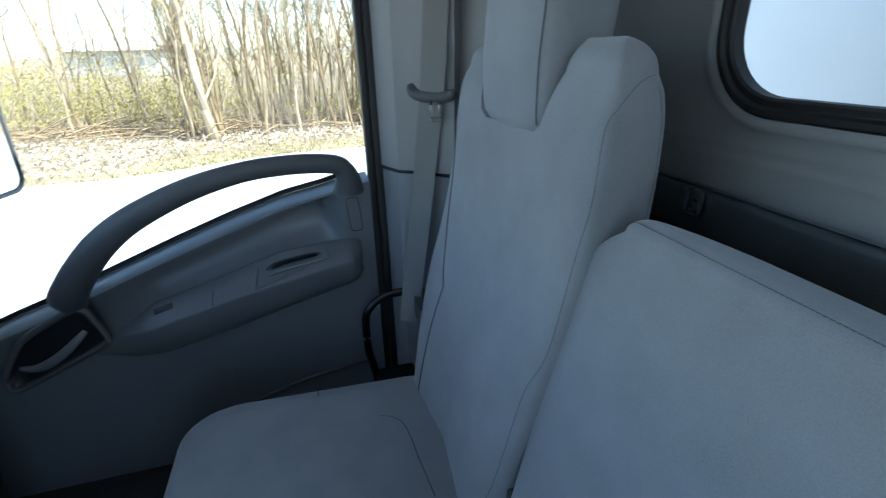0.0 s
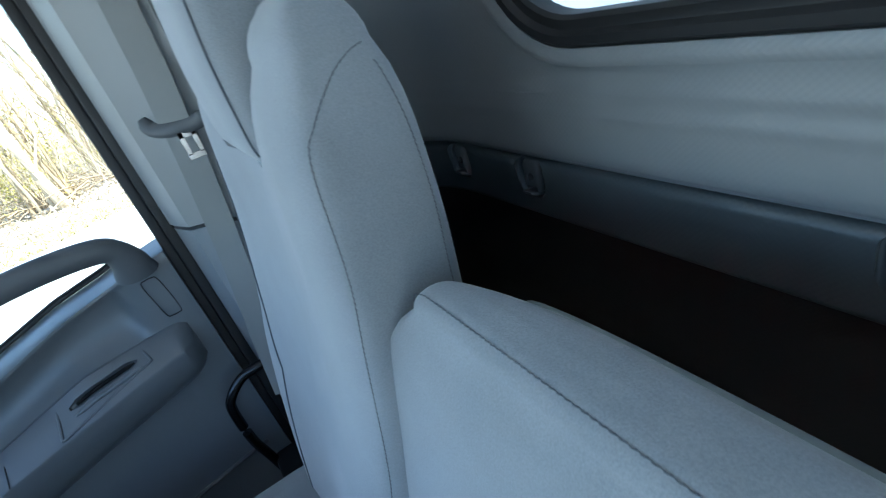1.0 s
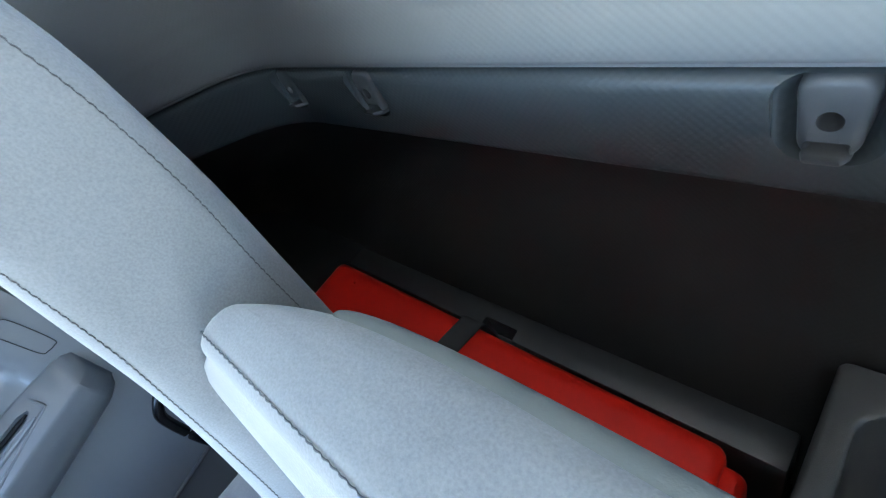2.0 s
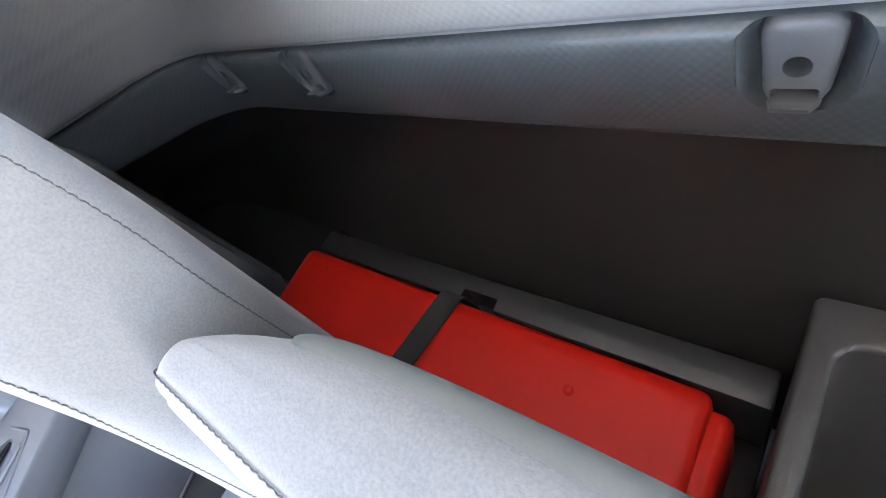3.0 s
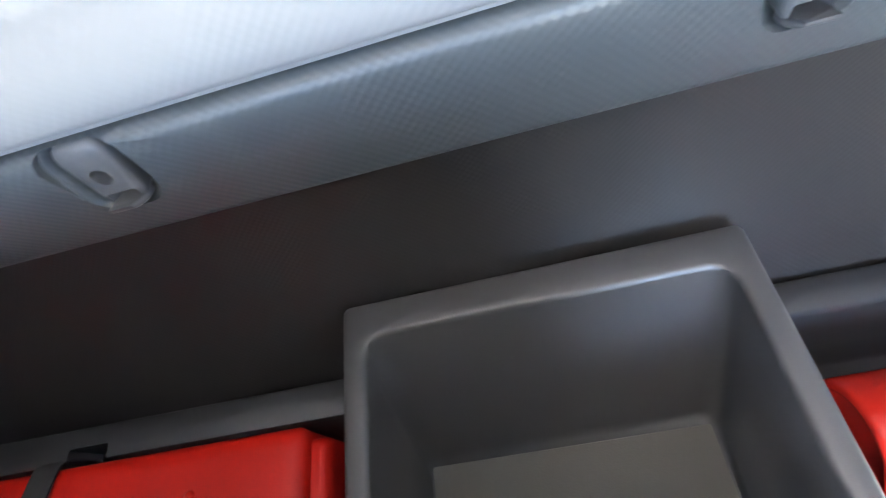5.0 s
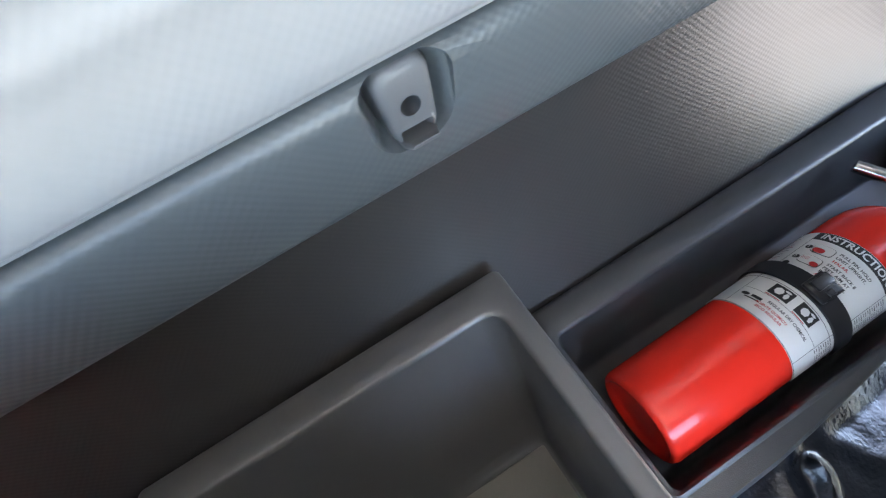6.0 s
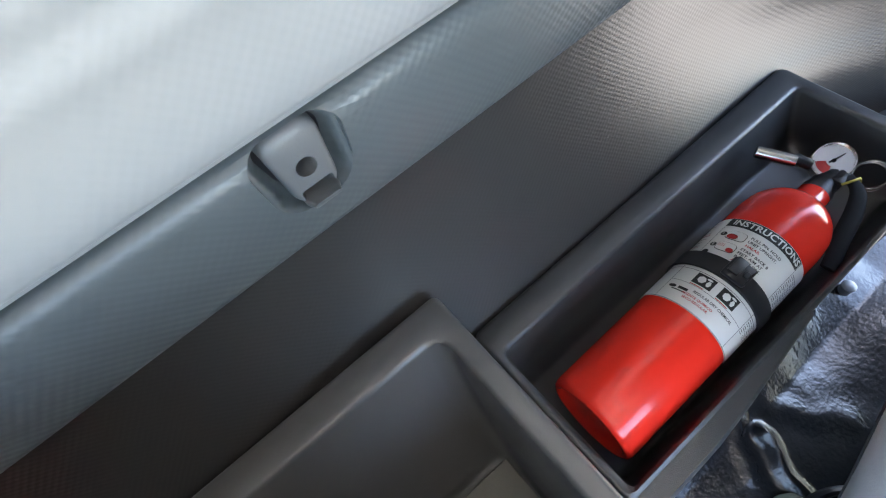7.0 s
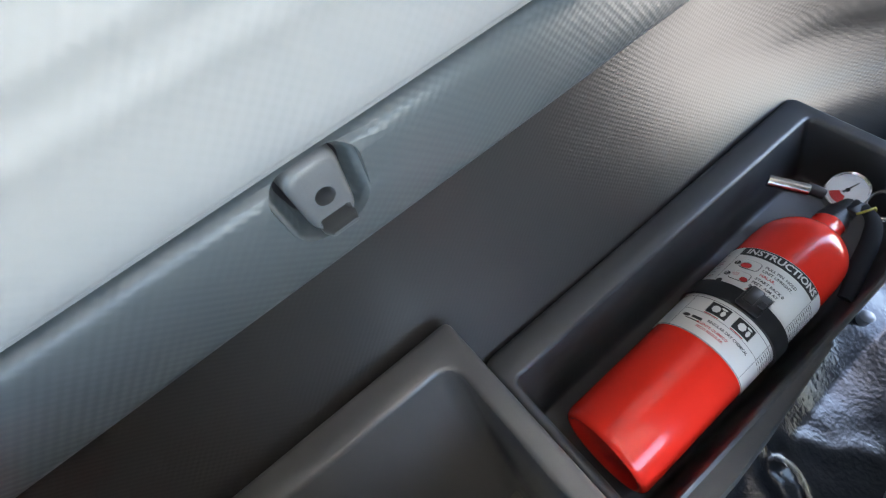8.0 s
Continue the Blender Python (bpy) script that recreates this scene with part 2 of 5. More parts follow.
def corner_half(yb, c, reach, soft):
    """Half of the rear wall's plan: straight, then turned forward round a soft corner."""
    ang = radians(37)
    ex, ey = math.cos(ang), -math.sin(ang)
    half = []
    p0, p1, p2 = Vector((c - soft, yb)), Vector((c, yb)), Vector((c + ex * soft, yb + ey * soft))
    for k in range(9):
        t = k / 8
        half.append(p0 * (1 - t) ** 2 + p1 * 2 * t * (1 - t) + p2 * t * t)
    for k in range(1, 5):
        t = soft + (reach - soft) * k / 4
        half.append(Vector((c + ex * t, yb + ey * t)))
    return half


DRIVER_CORNER = 0.70


def rear_path(yb, c, reach=0.21, soft=0.07, n_mid=29):
    """Plan of the rear wall; the corner lies further out on the driver side."""
    cr = max(c, DRIVER_CORNER)
    right = corner_half(yb, cr, (0.948 - cr) / 0.8, 0.10)
    left = [Vector((-p.x, p.y)) for p in reversed(corner_half(yb, c, reach, soft))]
    x0, x1 = -(c - soft), cr - 0.10
    mid = [Vector((x0 + (x1 - x0) * k / n_mid, yb)) for k in range(1, n_mid)]
    return left + mid + right


def shell(levels, thick=0.012):
    """A closed sheet from levels of (z, y of the wall, half width at the corner, reach)."""
    bm = bmesh.new()
    rings = []
    for z, yb, c, reach in levels:
        inner = rear_path(yb, c, reach)
        outer = rear_path(yb + thick, c + thick * 0.5, reach + thick)
        rings.append([(p.x, p.y, z) for p in inner] + [(p.x, p.y, z) for p in reversed(outer)])
    loft(bm, rings)
    return bm


UP_LEVELS = [(z, yb, 0.470 if z < 1.2 else c, 0.50) for z, yb, c in (
    (0.8712, 0.007, 0.47), (0.8716, 0.0012, 0.47), (0.8726, -0.0004, 0.47), (0.8744, -0.0008, 0.47), (0.8752, -0.0020, 0.47), (0.8764, -0.0034, 0.47), (0.879, -0.0046, 0.47), (0.886, -0.0046, 0.47),
    (0.898, -0.0036, 0.47), (0.908, -0.0026, 0.47), (0.912, -0.0026, 0.47), (0.915, -0.0030, 0.47), (0.918, -0.0030, 0.47), (0.922, -0.0022, 0.47), (0.926, -0.0014, 0.47),
    (0.930, -0.0014, 0.47), (0.933, -0.0018, 0.47), (0.936, -0.0016, 0.47), (0.941, -0.0006, 0.47), (0.948, 0.0, 0.47), (1.0, 0.002, 0.47), (1.1, 0.0, 0.47), (1.3, -0.006, 0.465), (1.5, -0.02, 0.455), (ROOF_Z - 0.02, -0.06, 0.44))]
rear_wall = link_mesh("wall_rear_upper", shell(UP_LEVELS), TRIM, None, "", 50)
tagged(rear_wall, "light grey moulded plastic rear cab wall panel", "wall", kind="structure")
WX0, WX1, WZ0, WZ1 = -0.282, 0.282, 0.985, 1.34


def hole_tool(x0, x1, z0, z1, y0, y1, r):
    bm = bmesh.new()
    ra = [(x, y0, z) for x, z, _ in rring(x0, x1, z0, z1, 0, r, 10)]
    rb = [(x, y1, z) for x, z, _ in rring(x0, x1, z0, z1, 0, r, 10)]
    loft(bm, [ra, rb])
    return link_mesh("tool", bm, None, None)


cut(rear_wall, hole_tool(WX0 - 0.012, WX1 + 0.012, WZ0 - 0.012, WZ1 + 0.012, -0.2, 0.2, 0.085))

LOW_LEVELS = [(z, yb, c, (0.885 - c) / 0.8) for z, yb, c in (
    (0.8702, 0.009, 0.470), (0.8702, 0.0025, 0.470), (0.8692, -0.0004, 0.470), (0.8668, -0.0028, 0.470), (0.861, -0.0042, 0.470), (0.852, -0.0035, 0.470), (0.83, -0.0020, 0.470), (0.813, -0.0003, 0.470), (0.809, 0.0008, 0.470), (0.8066, 0.0032, 0.470), (0.8060, 0.0060, 0.471), (0.8058, 0.012, 0.472))]
TUB_LEVELS = [(z, yb, c, (0.885 - c) / 0.8) for z, yb, c in (
    (0.8054, 0.0075, 0.472), (0.8046, 0.019, 0.475), (0.8025, 0.030, 0.48), (0.798, 0.040, 0.49), (0.788, 0.047, 0.50), (0.772, 0.051, 0.52), (0.75, 0.051, 0.55), (0.72, 0.046, 0.61), (0.69, 0.037, 0.68), (0.66, 0.024, 0.74), (0.635, 0.010, 0.77), (0.615, -0.002, 0.78), (0.60, -0.012, 0.785), (0.585, -0.022, 0.785), (0.56, -0.03, 0.785), (0.53, -0.034, 0.785), (0.47, -0.036, 0.785))]
rear_low = link_mesh("wall_rear_band", shell(LOW_LEVELS), TRIM_SHADED, None, "", 50)
tagged(rear_low, "moulded band along the rear wall with recesses for hooks, shade put into its colour", "wall", kind="structure")
rear_tub = link_mesh("wall_rear_lower", shell(TUB_LEVELS), TRIM_DEEP_SHADE, None, "", 50)
tagged(rear_tub, "moulded storage hollow along the rear wall, shade put into its colour", "wall", kind="structure")
# added strip, hidden behind the joint, keeps outside light from leaking in
backing = link_mesh("wall_seam_light_stop", shell([(0.854, 0.0225, 0.4765, 0.51), (0.872, 0.0225, 0.4765, 0.51), (0.890, 0.0225, 0.4765, 0.51)], 0.006), RUBBER)
tagged(backing, "added black strip that stops light leaking through the panel joint", "trim", kind="structure")
HOOKS = (-0.409, -0.287, 0.0, 0.284)


def pocket_tool(x):
    """A tapered recess round a hook, its sides flaring softly into the band."""
    bm = bmesh.new()
    m = Matrix.Translation((x, 0, 0.8475)) @ Matrix.Rotation(radians(-9), 4, "X")
    rings = []
    prof = [(-0.03, 0.0075), (-0.0040, 0.0074)] + [(-0.0036 + 0.0092 * (1 - math.cos(math.pi * k / 12)) / 2, 0.0070 * (1 - k / 12) ** 1.5) for k in range(13)] + [(0.0076, -0.0016), (0.0086, -0.0040)]
    for d, g in prof:
        rings.append([tuple(m @ Vector((px * (1 + 6.0 * min(0.0, pz)), d + 0.002, pz))) for px, pz, _ in rring(-0.0138 - g * 0.8, 0.0138 + g * 0.8, -0.0155 - g * 0.7, 0.0200 + g * 0.25, 0, 0.010, 10)])
    loft(bm, rings)
    return link_mesh("tool", bm, None, None)


cut(rear_low, *[pocket_tool(x) for x in HOOKS])

# window seal and pane in the rear wall
win = thing("window_1", "rear cab window with rounded corners and black rubber seal", "window", (0, 0.0, WZ0), kind="structure")


def seal_ring(grow, y, r):
    return [(x, y, z) for x, z, _ in rring(WX0 - grow, WX1 + grow, WZ0 - grow, WZ1 + grow, 0, r, 10)]


bm = bmesh.new()
loft(bm, [seal_ring(0.016, 0.004, 0.09), seal_ring(0.016, -0.004, 0.09), seal_ring(0.013, -0.008, 0.087), seal_ring(0.007, -0.009, 0.082), seal_ring(0.004, -0.004, 0.08), seal_ring(0.002, -0.004, 0.078), seal_ring(-0.003, -0.006, 0.075),
          seal_ring(-0.006, -0.003, 0.072), seal_ring(-0.006, 0.012, 0.072), seal_ring(0.010, 0.02, 0.088)], True, False, False)
part("rubber_seal", bm, RUBBER, win, "black rubber window seal")
bm = bmesh.new()
loft(bm, [seal_ring(-0.001, 0.006, 0.076), seal_ring(-0.001, 0.010, 0.076)])
pane = part("pane", bm, GLASS, win)
pane.visible_shadow = False
bm = bmesh.new()
loft(bm, [seal_ring(0.030, 0.001, 0.104), seal_ring(0.029, -0.0065, 0.103), seal_ring(0.024, -0.008, 0.098), seal_ring(0.0165, -0.005, 0.091), seal_ring(0.0165, 0.004, 0.091)], True, False, False)
part("flange", bm, TRIM, win)

# floor, roof and the unseen plain walls that close the cab and shape its light; the windscreen and both doors are real
# openings
bm = bmesh.new()
rbox(bm, -SIDE_X - 0.02, 1.0, FRONT_Y, 0.11, FLOOR_Z - 0.05, FLOOR_Z, 0)
tagged(link_mesh("floor", bm, VINYL), "black moulded vinyl cab floor covering", "floor", kind="structure")
# unseen ceiling, made pale to bounce light onto the storage space
bm = bmesh.new()
rbox(bm, -SIDE_X - 0.02, 1.0, FRONT_Y + 0.2, 0.06, ROOF_Z, ROOF_Z + 0.04, 0.01)
tagged(link_mesh("ceiling", bm, HEADLINER), "pale grey cab headliner", "ceiling", kind="structure")


def wall_box(name, x0, x1, y0, y1, z0, z1, mat=DOOR_GREY, label="plain grey cab wall"):
    bm = bmesh.new()
    rbox(bm, x0, x1, y0, y1, z0, z1, 0.003, 1)
    return tagged(link_mesh(name, bm, mat), label, "wall", kind="structure")


# unseen front wall, added ledge and low header hold back windscreen light
wall_box("wall_front", -SIDE_X, 0.95, FRONT_Y, -1.27, FLOOR_Z, 0.78, TRIM_DARK, "plain dark cab front wall below the windscreen")
wall_box("wall_front_light_block", -0.55, 0.95, -1.27, -1.10, FLOOR_Z, 0.80, TRIM_DARK, "plain dark block added unseen below the windscreen to shade the cushions")
wall_box("wall_front_header", -SIDE_X, 0.95, FRONT_Y + 0.16, FRONT_Y + 0.22, 1.37, ROOF_Z, HEADLINER, "plain unseen header lowered over the windscreen opening to cut light")
for sgn, tag in ((-1, "left"), (1, "right")):
    side = SIDE_X if sgn < 0 else 0.95
    xs = sorted((sgn * side, sgn * (side + 0.05)))
    wall_box("wall_post_front_" + tag, xs[0], xs[1], FRONT_Y, -1.42, FLOOR_Z, ROOF_Z, DOOR_DARK, "dark windscreen post")
    # unseen driver doorway: rear edge and header height are set for its light
    edge_y = -0.345 if sgn < 0 else -0.20
    wall_box("wall_door_header_" + tag, xs[0], xs[1], -1.42, edge_y, 1.5 if sgn < 0 else 1.37, ROOF_Z, DOOR_DARK, "dark header over the door opening")
    wall_box("wall_outer_back_" + tag, *sorted((sgn * (0.885 if sgn < 0 else 0.965), sgn * (0.93 if sgn < 0 else 1.0))), edge_y, 0.11, FLOOR_Z, ROOF_Z, DOOR_DARK, "outer skin behind the door")
wall_box("wall_outer_rear_low", -0.9, 0.965, 0.086, 0.11, FLOOR_Z, 0.90, DOOR_DARK, "outer skin of the rear wall")
wall_box("wall_door_right_sill", 0.95, 1.0, -0.72, -0.20, FLOOR_Z, 0.20, DOOR_DARK, "sill of the open driver doorway")
# added wall closes the doorway's front part to block its light
wall_box("wall_driver_light_block", 0.95, 1.0, -1.42, -0.72, FLOOR_Z, 1.37, DOOR_DARK, "plain unseen wall added beside the driver seat to block door light")


def pillar_trim(sgn, tag):
    """B pillar: an upper and a lower moulding with a gap between them, sloping from the rear corner to the door."""
    def plan(z, lean):
        pts = [(-0.712, -0.208), (-0.725, -0.221), (-0.765, -0.262), (-0.785, -0.285), (-0.800, -0.308), (-0.846, -0.328), (-0.868, -0.334), (-0.884, -0.334)]
        if sgn > 0:     # the driver side keeps clear of the tray and is set back to let doorway light in
            pts = [(-0.948, -0.035), (-0.950, -0.08), (-0.951, -0.105), (-0.952, -0.125), (-0.954, -0.14), (-0.956, -0.15), (-0.959, -0.158), (-0.966, -0.163)]
        return [(sgn * -(x + lean), y) for x, y in pts]
    for nm, z0, z1, grow, mat, lab in (("wall_pillar_upper_", 0.8075, ROOF_Z, 0.0, PILLAR, "pale grey pillar trim behind the door"), ("wall_pillar_lower_", FLOOR_Z, 0.798, -0.010, PILLAR_LOW, "grey lower pillar trim beside the seat")):
        bm = bmesh.new()
        rings = []
        for k in range(9):
            z = z0 + (z1 - z0) * k / 8
            lean = 0.05 * max(0.0, z - 0.8) + grow
            edge = 0.004 if k in (0, 8) else 0.0
            front = [(x + math.copysign(edge, -sgn), y, z) for x, y in plan(z, lean)]
            back = [(x - sgn * -0.02 if sgn < 0 else x + 0.02, y + 0.02, z) for x, y in plan(z, lean)]
            rings.append(front + back[::-1])
        loft(bm, rings)
        tagged(link_mesh(nm + tag, bm, mat, None, "", 30), lab, "wall", kind="structure")


pillar_trim(-1, "left")
pillar_trim(1, "right")

# moulded side panel with a raised border, between the seat and the storage space
bm = bmesh.new()
side_line = [(-0.88, 0.93), (-0.70, 0.895), (-0.615, 0.868), (-0.585, 0.80), (-0.560, 0.70), (-0.538, 0.640), (-0.532, 0.620), (-0.534, 0.600), (-0.548, 0.57), (-0.60, 0.52), (-0.88, 0.52)]
loft(bm, [[(x, -0.150, z) for x, z in side_line], [(x, -0.116, z) for x, z in side_line], [(x - 0.003, -0.112, z - 0.002) for x, z in side_line]])
tagged(link_mesh("trim_rear_side", bm, DOOR_GREY, None, "", 30), "grey moulded side panel beside the storage space", "trim", kind="structure")
bm = bmesh.new()
tube(bm, smooth_path([(x - 0.012, -0.113, z - 0.006) for x, z in side_line[1:9]], 6), 0.0065, 10)
tagged(link_mesh("trim_rear_side_border", bm, DOOR_GREY), "raised rounded border of the side panel", "trim", kind="structure")

# side panel beyond the tray, falling from the corner to the doorway
bm = bmesh.new()
side = ((0.742, -0.045, 0.47), (0.80, -0.05, 0.475), (0.87, -0.055, 0.48), (0.946, -0.06, 0.49), (0.946, -0.13, 0.585), (0.946, -0.195, 0.56), (0.84, -0.196, 0.53), (0.742, -0.195, 0.50))
loft(bm, [[(0.844 + (x - 0.844) * q, -0.14 + (y + 0.14) * (1 - (1 - q) * 2.1), max(FLOOR_Z, z + dz)) for x, y, z in side]
          for q, dz in ((1.0, -1.0), (1.0, -0.03), (0.998, -0.016), (0.992, -0.008), (0.975, -0.002), (0.94, 0.002), (0.88, 0.004), (0.75, 0.005))])
tagged(link_mesh("trim_driver_side", bm, DOOR_GREY, None, "", 60), "blue grey plastic side panel beyond the tray", "trim", kind="structure")

# ledge behind the box, with its strap slot
bm = bmesh.new()
rbox(bm, -0.45, 0.018, -0.064, -0.036, 0.50, 0.634, 0.003)
ledge = link_mesh("trim_ledge", bm, TRIM_TRAY)
tagged(ledge, "dark plastic ledge with a strap slot", "trim", kind="structure")
bm = bmesh.new()
rbox(bm, -0.231, -0.193, -0.070, -0.052, 0.60, 0.66, 0.002)
cut(ledge, link_mesh("tool", bm, None))
bm = bmesh.new()
rbox(bm, -0.88, 0.02, -0.30, -0.03, 0.47, 0.52, 0.004)
rbox(bm, -0.86, -0.466, -0.112, 0.0, 0.50, 0.592, 0.012)
tagged(link_mesh("trim_rear_shelf", bm, TRIM_TRAY), "dark plastic shelf behind the seats", "trim", kind="structure")

# ---------------------------------------------------------------- hooks


def hook(x):
    t = thing("coat_hook", "grey plastic hook with a screw hole, recessed in the rear panel", "hook", (x, 0.004, 0.83), "hooks on the rear wall")
    bm = bmesh.new()
    rings = []
    for d, g in ((0.019, -0.0004), (0.0046, 0.0), (0.0028, 0.0002), (0.0016, 0.0007), (0.0007, 0.0014), (0.0001, 0.0025), (-0.0004, 0.0042), (-0.0006, 0.0068)):
        ring = []
        for px, pz, _ in rring(-0.0122 + g, 0.0122 - g, -0.0150 + g * 0.5, 0.0218 - g, 0, max(0.0080 - g * 0.5, 0.002), 8):
            taper = 1 - 0.17 * min(1.0, max(0.0, (0.016 - pz) / 0.03))
            ring.append((x + px * taper, d - 0.0014 - 0.06 * (0.0218 - pz), 0.8475 + pz))
        rings.append(ring)
    loft(bm, rings)
    body = part("hook_body", bm, HOOK_GREY, t, "", 50)
    bm = bmesh.new()
    loft(bm, [[(x + px, d, 0.8475 + pz) for px, pz, _ in rring(-0.0070 + g, 0.0070 - g, -0.0118 + g, -0.0062 - g, 0, 0.0018, 5)] for d, g in ((-0.012, -0.0006), (-0.0030, -0.0004), (-0.0016, 0.0), (0.0040, 0.0003), (0.0065, 0.0010))])
    slot = link_mesh("tool", bm, None, None)
    bm = bmesh.new()
    cylinder(bm, (x, -0.02, 0.8525), (x, 0.0135, 0.8498), 0.0044, n=24)
    cut(body, slot, link_mesh("tool", bm, None))
    bm = bmesh.new()
    rings = []
    for k in range(9):      # a flat lip that turns up in front of the slot
        u = k / 8
        w = 0.0082 - 0.0022 * max(0.0, u - 0.5) / 0.5
        yy, zz, h = 0.0040 - 0.0150 * u, 0.8335 + 0.0048 * u * u, 0.0024 - 0.0006 * u - (0.0008 if k == 8 else 0)
        rings.append([(x + px, yy, zz + pz) for px, pz, _ in rring(-w, w, -h, h, 0, min(0.0016, h * 0.8), 4)])
    loft(bm, rings)
    part("lip", bm, HOOK_GREY, t, "", 60)
    bm = bmesh.new()
    cylinder(bm, (x, 0.0080, 0.8506), (x, 0.0140, 0.8500), 0.0032, n=16)
    part("screw", bm, LEVER, t, "dark screw head")


for hx in HOOKS:
    hook(hx)

# ---------------------------------------------------------------- storage bin and extinguisher tray


def tub(name, t, x0, x1, y0, y1, z, rim, floor, zf, zb, mat, r=0.012, ri=0.008):
    """An open tub: a rim round an opening, with sloping walls down to its floor (fx0, fx1, fy0, fy1)."""
    bm = bmesh.new()
    fx0, fx1, fy0, fy1 = floor
    rl, rr_, rf, rb = rim
    ix0, ix1, iy0, iy1 = x0 + rl, x1 - rr_, y0 + rf, y1 - rb
    e = 0.004
    rings = [rring(x0, x1, y0, y1, zb, r), rring(x0, x1, y0, y1, z - e, r), rring(x0 + e * 0.3, x1 - e * 0.3, y0 + e * 0.3, y1 - e * 0.3, z - e * 0.3, r), rring(x0 + e, x1 - e, y0 + e, y1 - e, z, r),
             rring(ix0 - e, ix1 + e, iy0 - e, iy1 + e, z - 0.001, ri + 0.004), rring(ix0 - e * 0.3, ix1 + e * 0.3, iy0 - e * 0.3, iy1 + e * 0.3, z - e * 0.5, ri + 0.002), rring(ix0, ix1, iy0, iy1, z - e * 1.6, ri)]
    for k in (0.25, 0.6, 0.93):
        rings.append(rring(ix0 + (fx0 - ix0) * k, ix1 + (fx1 - ix1) * k, iy0 + (fy0 - iy0) * k, iy1 + (fy1 - iy1) * k, z - e * 1.6 + (zf - z + e * 1.6) * k, ri))
    rings.append(rring(fx0 + 0.003, fx1 - 0.003, fy0 + 0.003, fy1 - 0.003, zf, ri))
    loft(bm, rings)
    return part(name, bm, mat, t, "", 60)


bin_t = thing("storage_bin", "dark grey plastic storage bin behind the middle seat", "storage bin", (0.17, -0.09, 0.47))
tub("tub", bin_t, 0.023, 0.315, -0.205, 0.010, 0.660, (0.017, 0.018, 0.012, 0.028), (0.047, 0.286, -0.19, -0.090), 0.536, 0.45, BIN_GREY, 0.006, 0.015)
bm = bmesh.new()
rbox(bm, 0.052, 0.281, -0.186, -0.097, 0.5355, 0.5375, 0.0006, 1)
part("floor_mat", bm, MAT_FLOOR, bin_t, "brownish grey mat in the bin")

tray_t = thing("extinguisher_tray", "dark grey plastic tray that holds the fire extinguisher", "tray", (0.53, -0.1, 0.47))
tub("tub", tray_t, 0.322, 0.744, -0.180, -0.016, 0.602, (0.010, 0.015, 0.006, 0.028), (0.338, 0.722, -0.170, -0.066), 0.5370, 0.45, TRIM_TRAY, 0.008, 0.006)
bm = bmesh.new()
loft(bm, [[(x, y, z) for y, z in ((-0.1795, 0.555), (yo, 0.555), (yo, 0.5945), (yo + 0.001, 0.598), (yo + 0.003, 0.600), (-0.1775, 0.6005))] for x, yo in ((0.3235, -0.196), (0.40, -0.195), (0.44, -0.192), (0.50, -0.186), (0.53, -0.183))])
part("front_lip", bm, TRIM_TRAY, tray_t)

# ---------------------------------------------------------------- red box with warning triangles
kit = thing("warning_triangle_box", "red plastic emergency triangle box strapped down behind the seat", "box", (-0.23, -0.11, 0.52))
bm = bmesh.new()
loft(bm, [rring(-0.452, -0.012, -0.150, -0.070, 0.521, 0.008), rring(-0.452, -0.012, -0.152, -0.069, 0.62, 0.008), rring(-0.452, -0.012, -0.153, -0.068, 0.638, 0.009), rring(-0.450, -0.014, -0.151, -0.070, 0.6435, 0.009), rring(-0.444, -0.020, -0.146, -0.075, 0.6465, 0.008), rring(-0.438, -0.026, -0.14, -0.081, 0.647, 0.006)])
part("lid", bm, RED_BOX, kit, "", 50)
bm = bmesh.new()
loft(bm, [rring(-0.466, 0.002, -0.150, -0.076, 0.521, 0.008), rring(-0.466, 0.002, -0.152, -0.075, 0.624, 0.008), rring(-0.464, 0.0, -0.150, -0.077, 0.632, 0.008), rring(-0.459, -0.005, -0.146, -0.08, 0.635, 0.006)])
part("base", bm, RED_BOX, kit, "", 50)
for bx, by in ((-0.099, -0.104), (-0.108, -0.140), (-0.40, -0.086)):
    bm = bmesh.new()
    r = 0.0042 if bx > -0.2 else 0.0016
    loft(bm, [superring(bx, by, 0.6465, r, r, 2, 14), superring(bx, by, 0.6485, r * 0.85, r * 0.85, 2, 14), superring(bx, by, 0.6497, r * 0.45, r * 0.45, 2, 14)])
    part("stud", bm, RED_BOX, kit)
strap_t = thing("box_strap", "dark woven strap over the red box", "strap", (-0.235, -0.06, 0.60))
bm = bmesh.new()
sp = smooth_path([(-0.2295, -0.061, 0.585), (-0.2295, -0.0615, 0.630), (-0.2305, -0.066, 0.646), (-0.232, -0.080, 0.6495), (-0.240, -0.125, 0.6498), (-0.246, -0.150, 0.648), (-0.247, -0.156, 0.636), (-0.247, -0.157, 0.56)], 6)
loft(bm, [[(p.x - 0.012, p.y - 0.0006, p.z - 0.0004), (p.x + 0.012, p.y - 0.0006, p.z - 0.0004), (p.x + 0.012, p.y + 0.0006, p.z + 0.001), (p.x - 0.012, p.y + 0.0006, p.z + 0.001)] for p in sp])
part("webbing", bm, WEB_DARK, strap_t)

# ---------------------------------------------------------------- seats


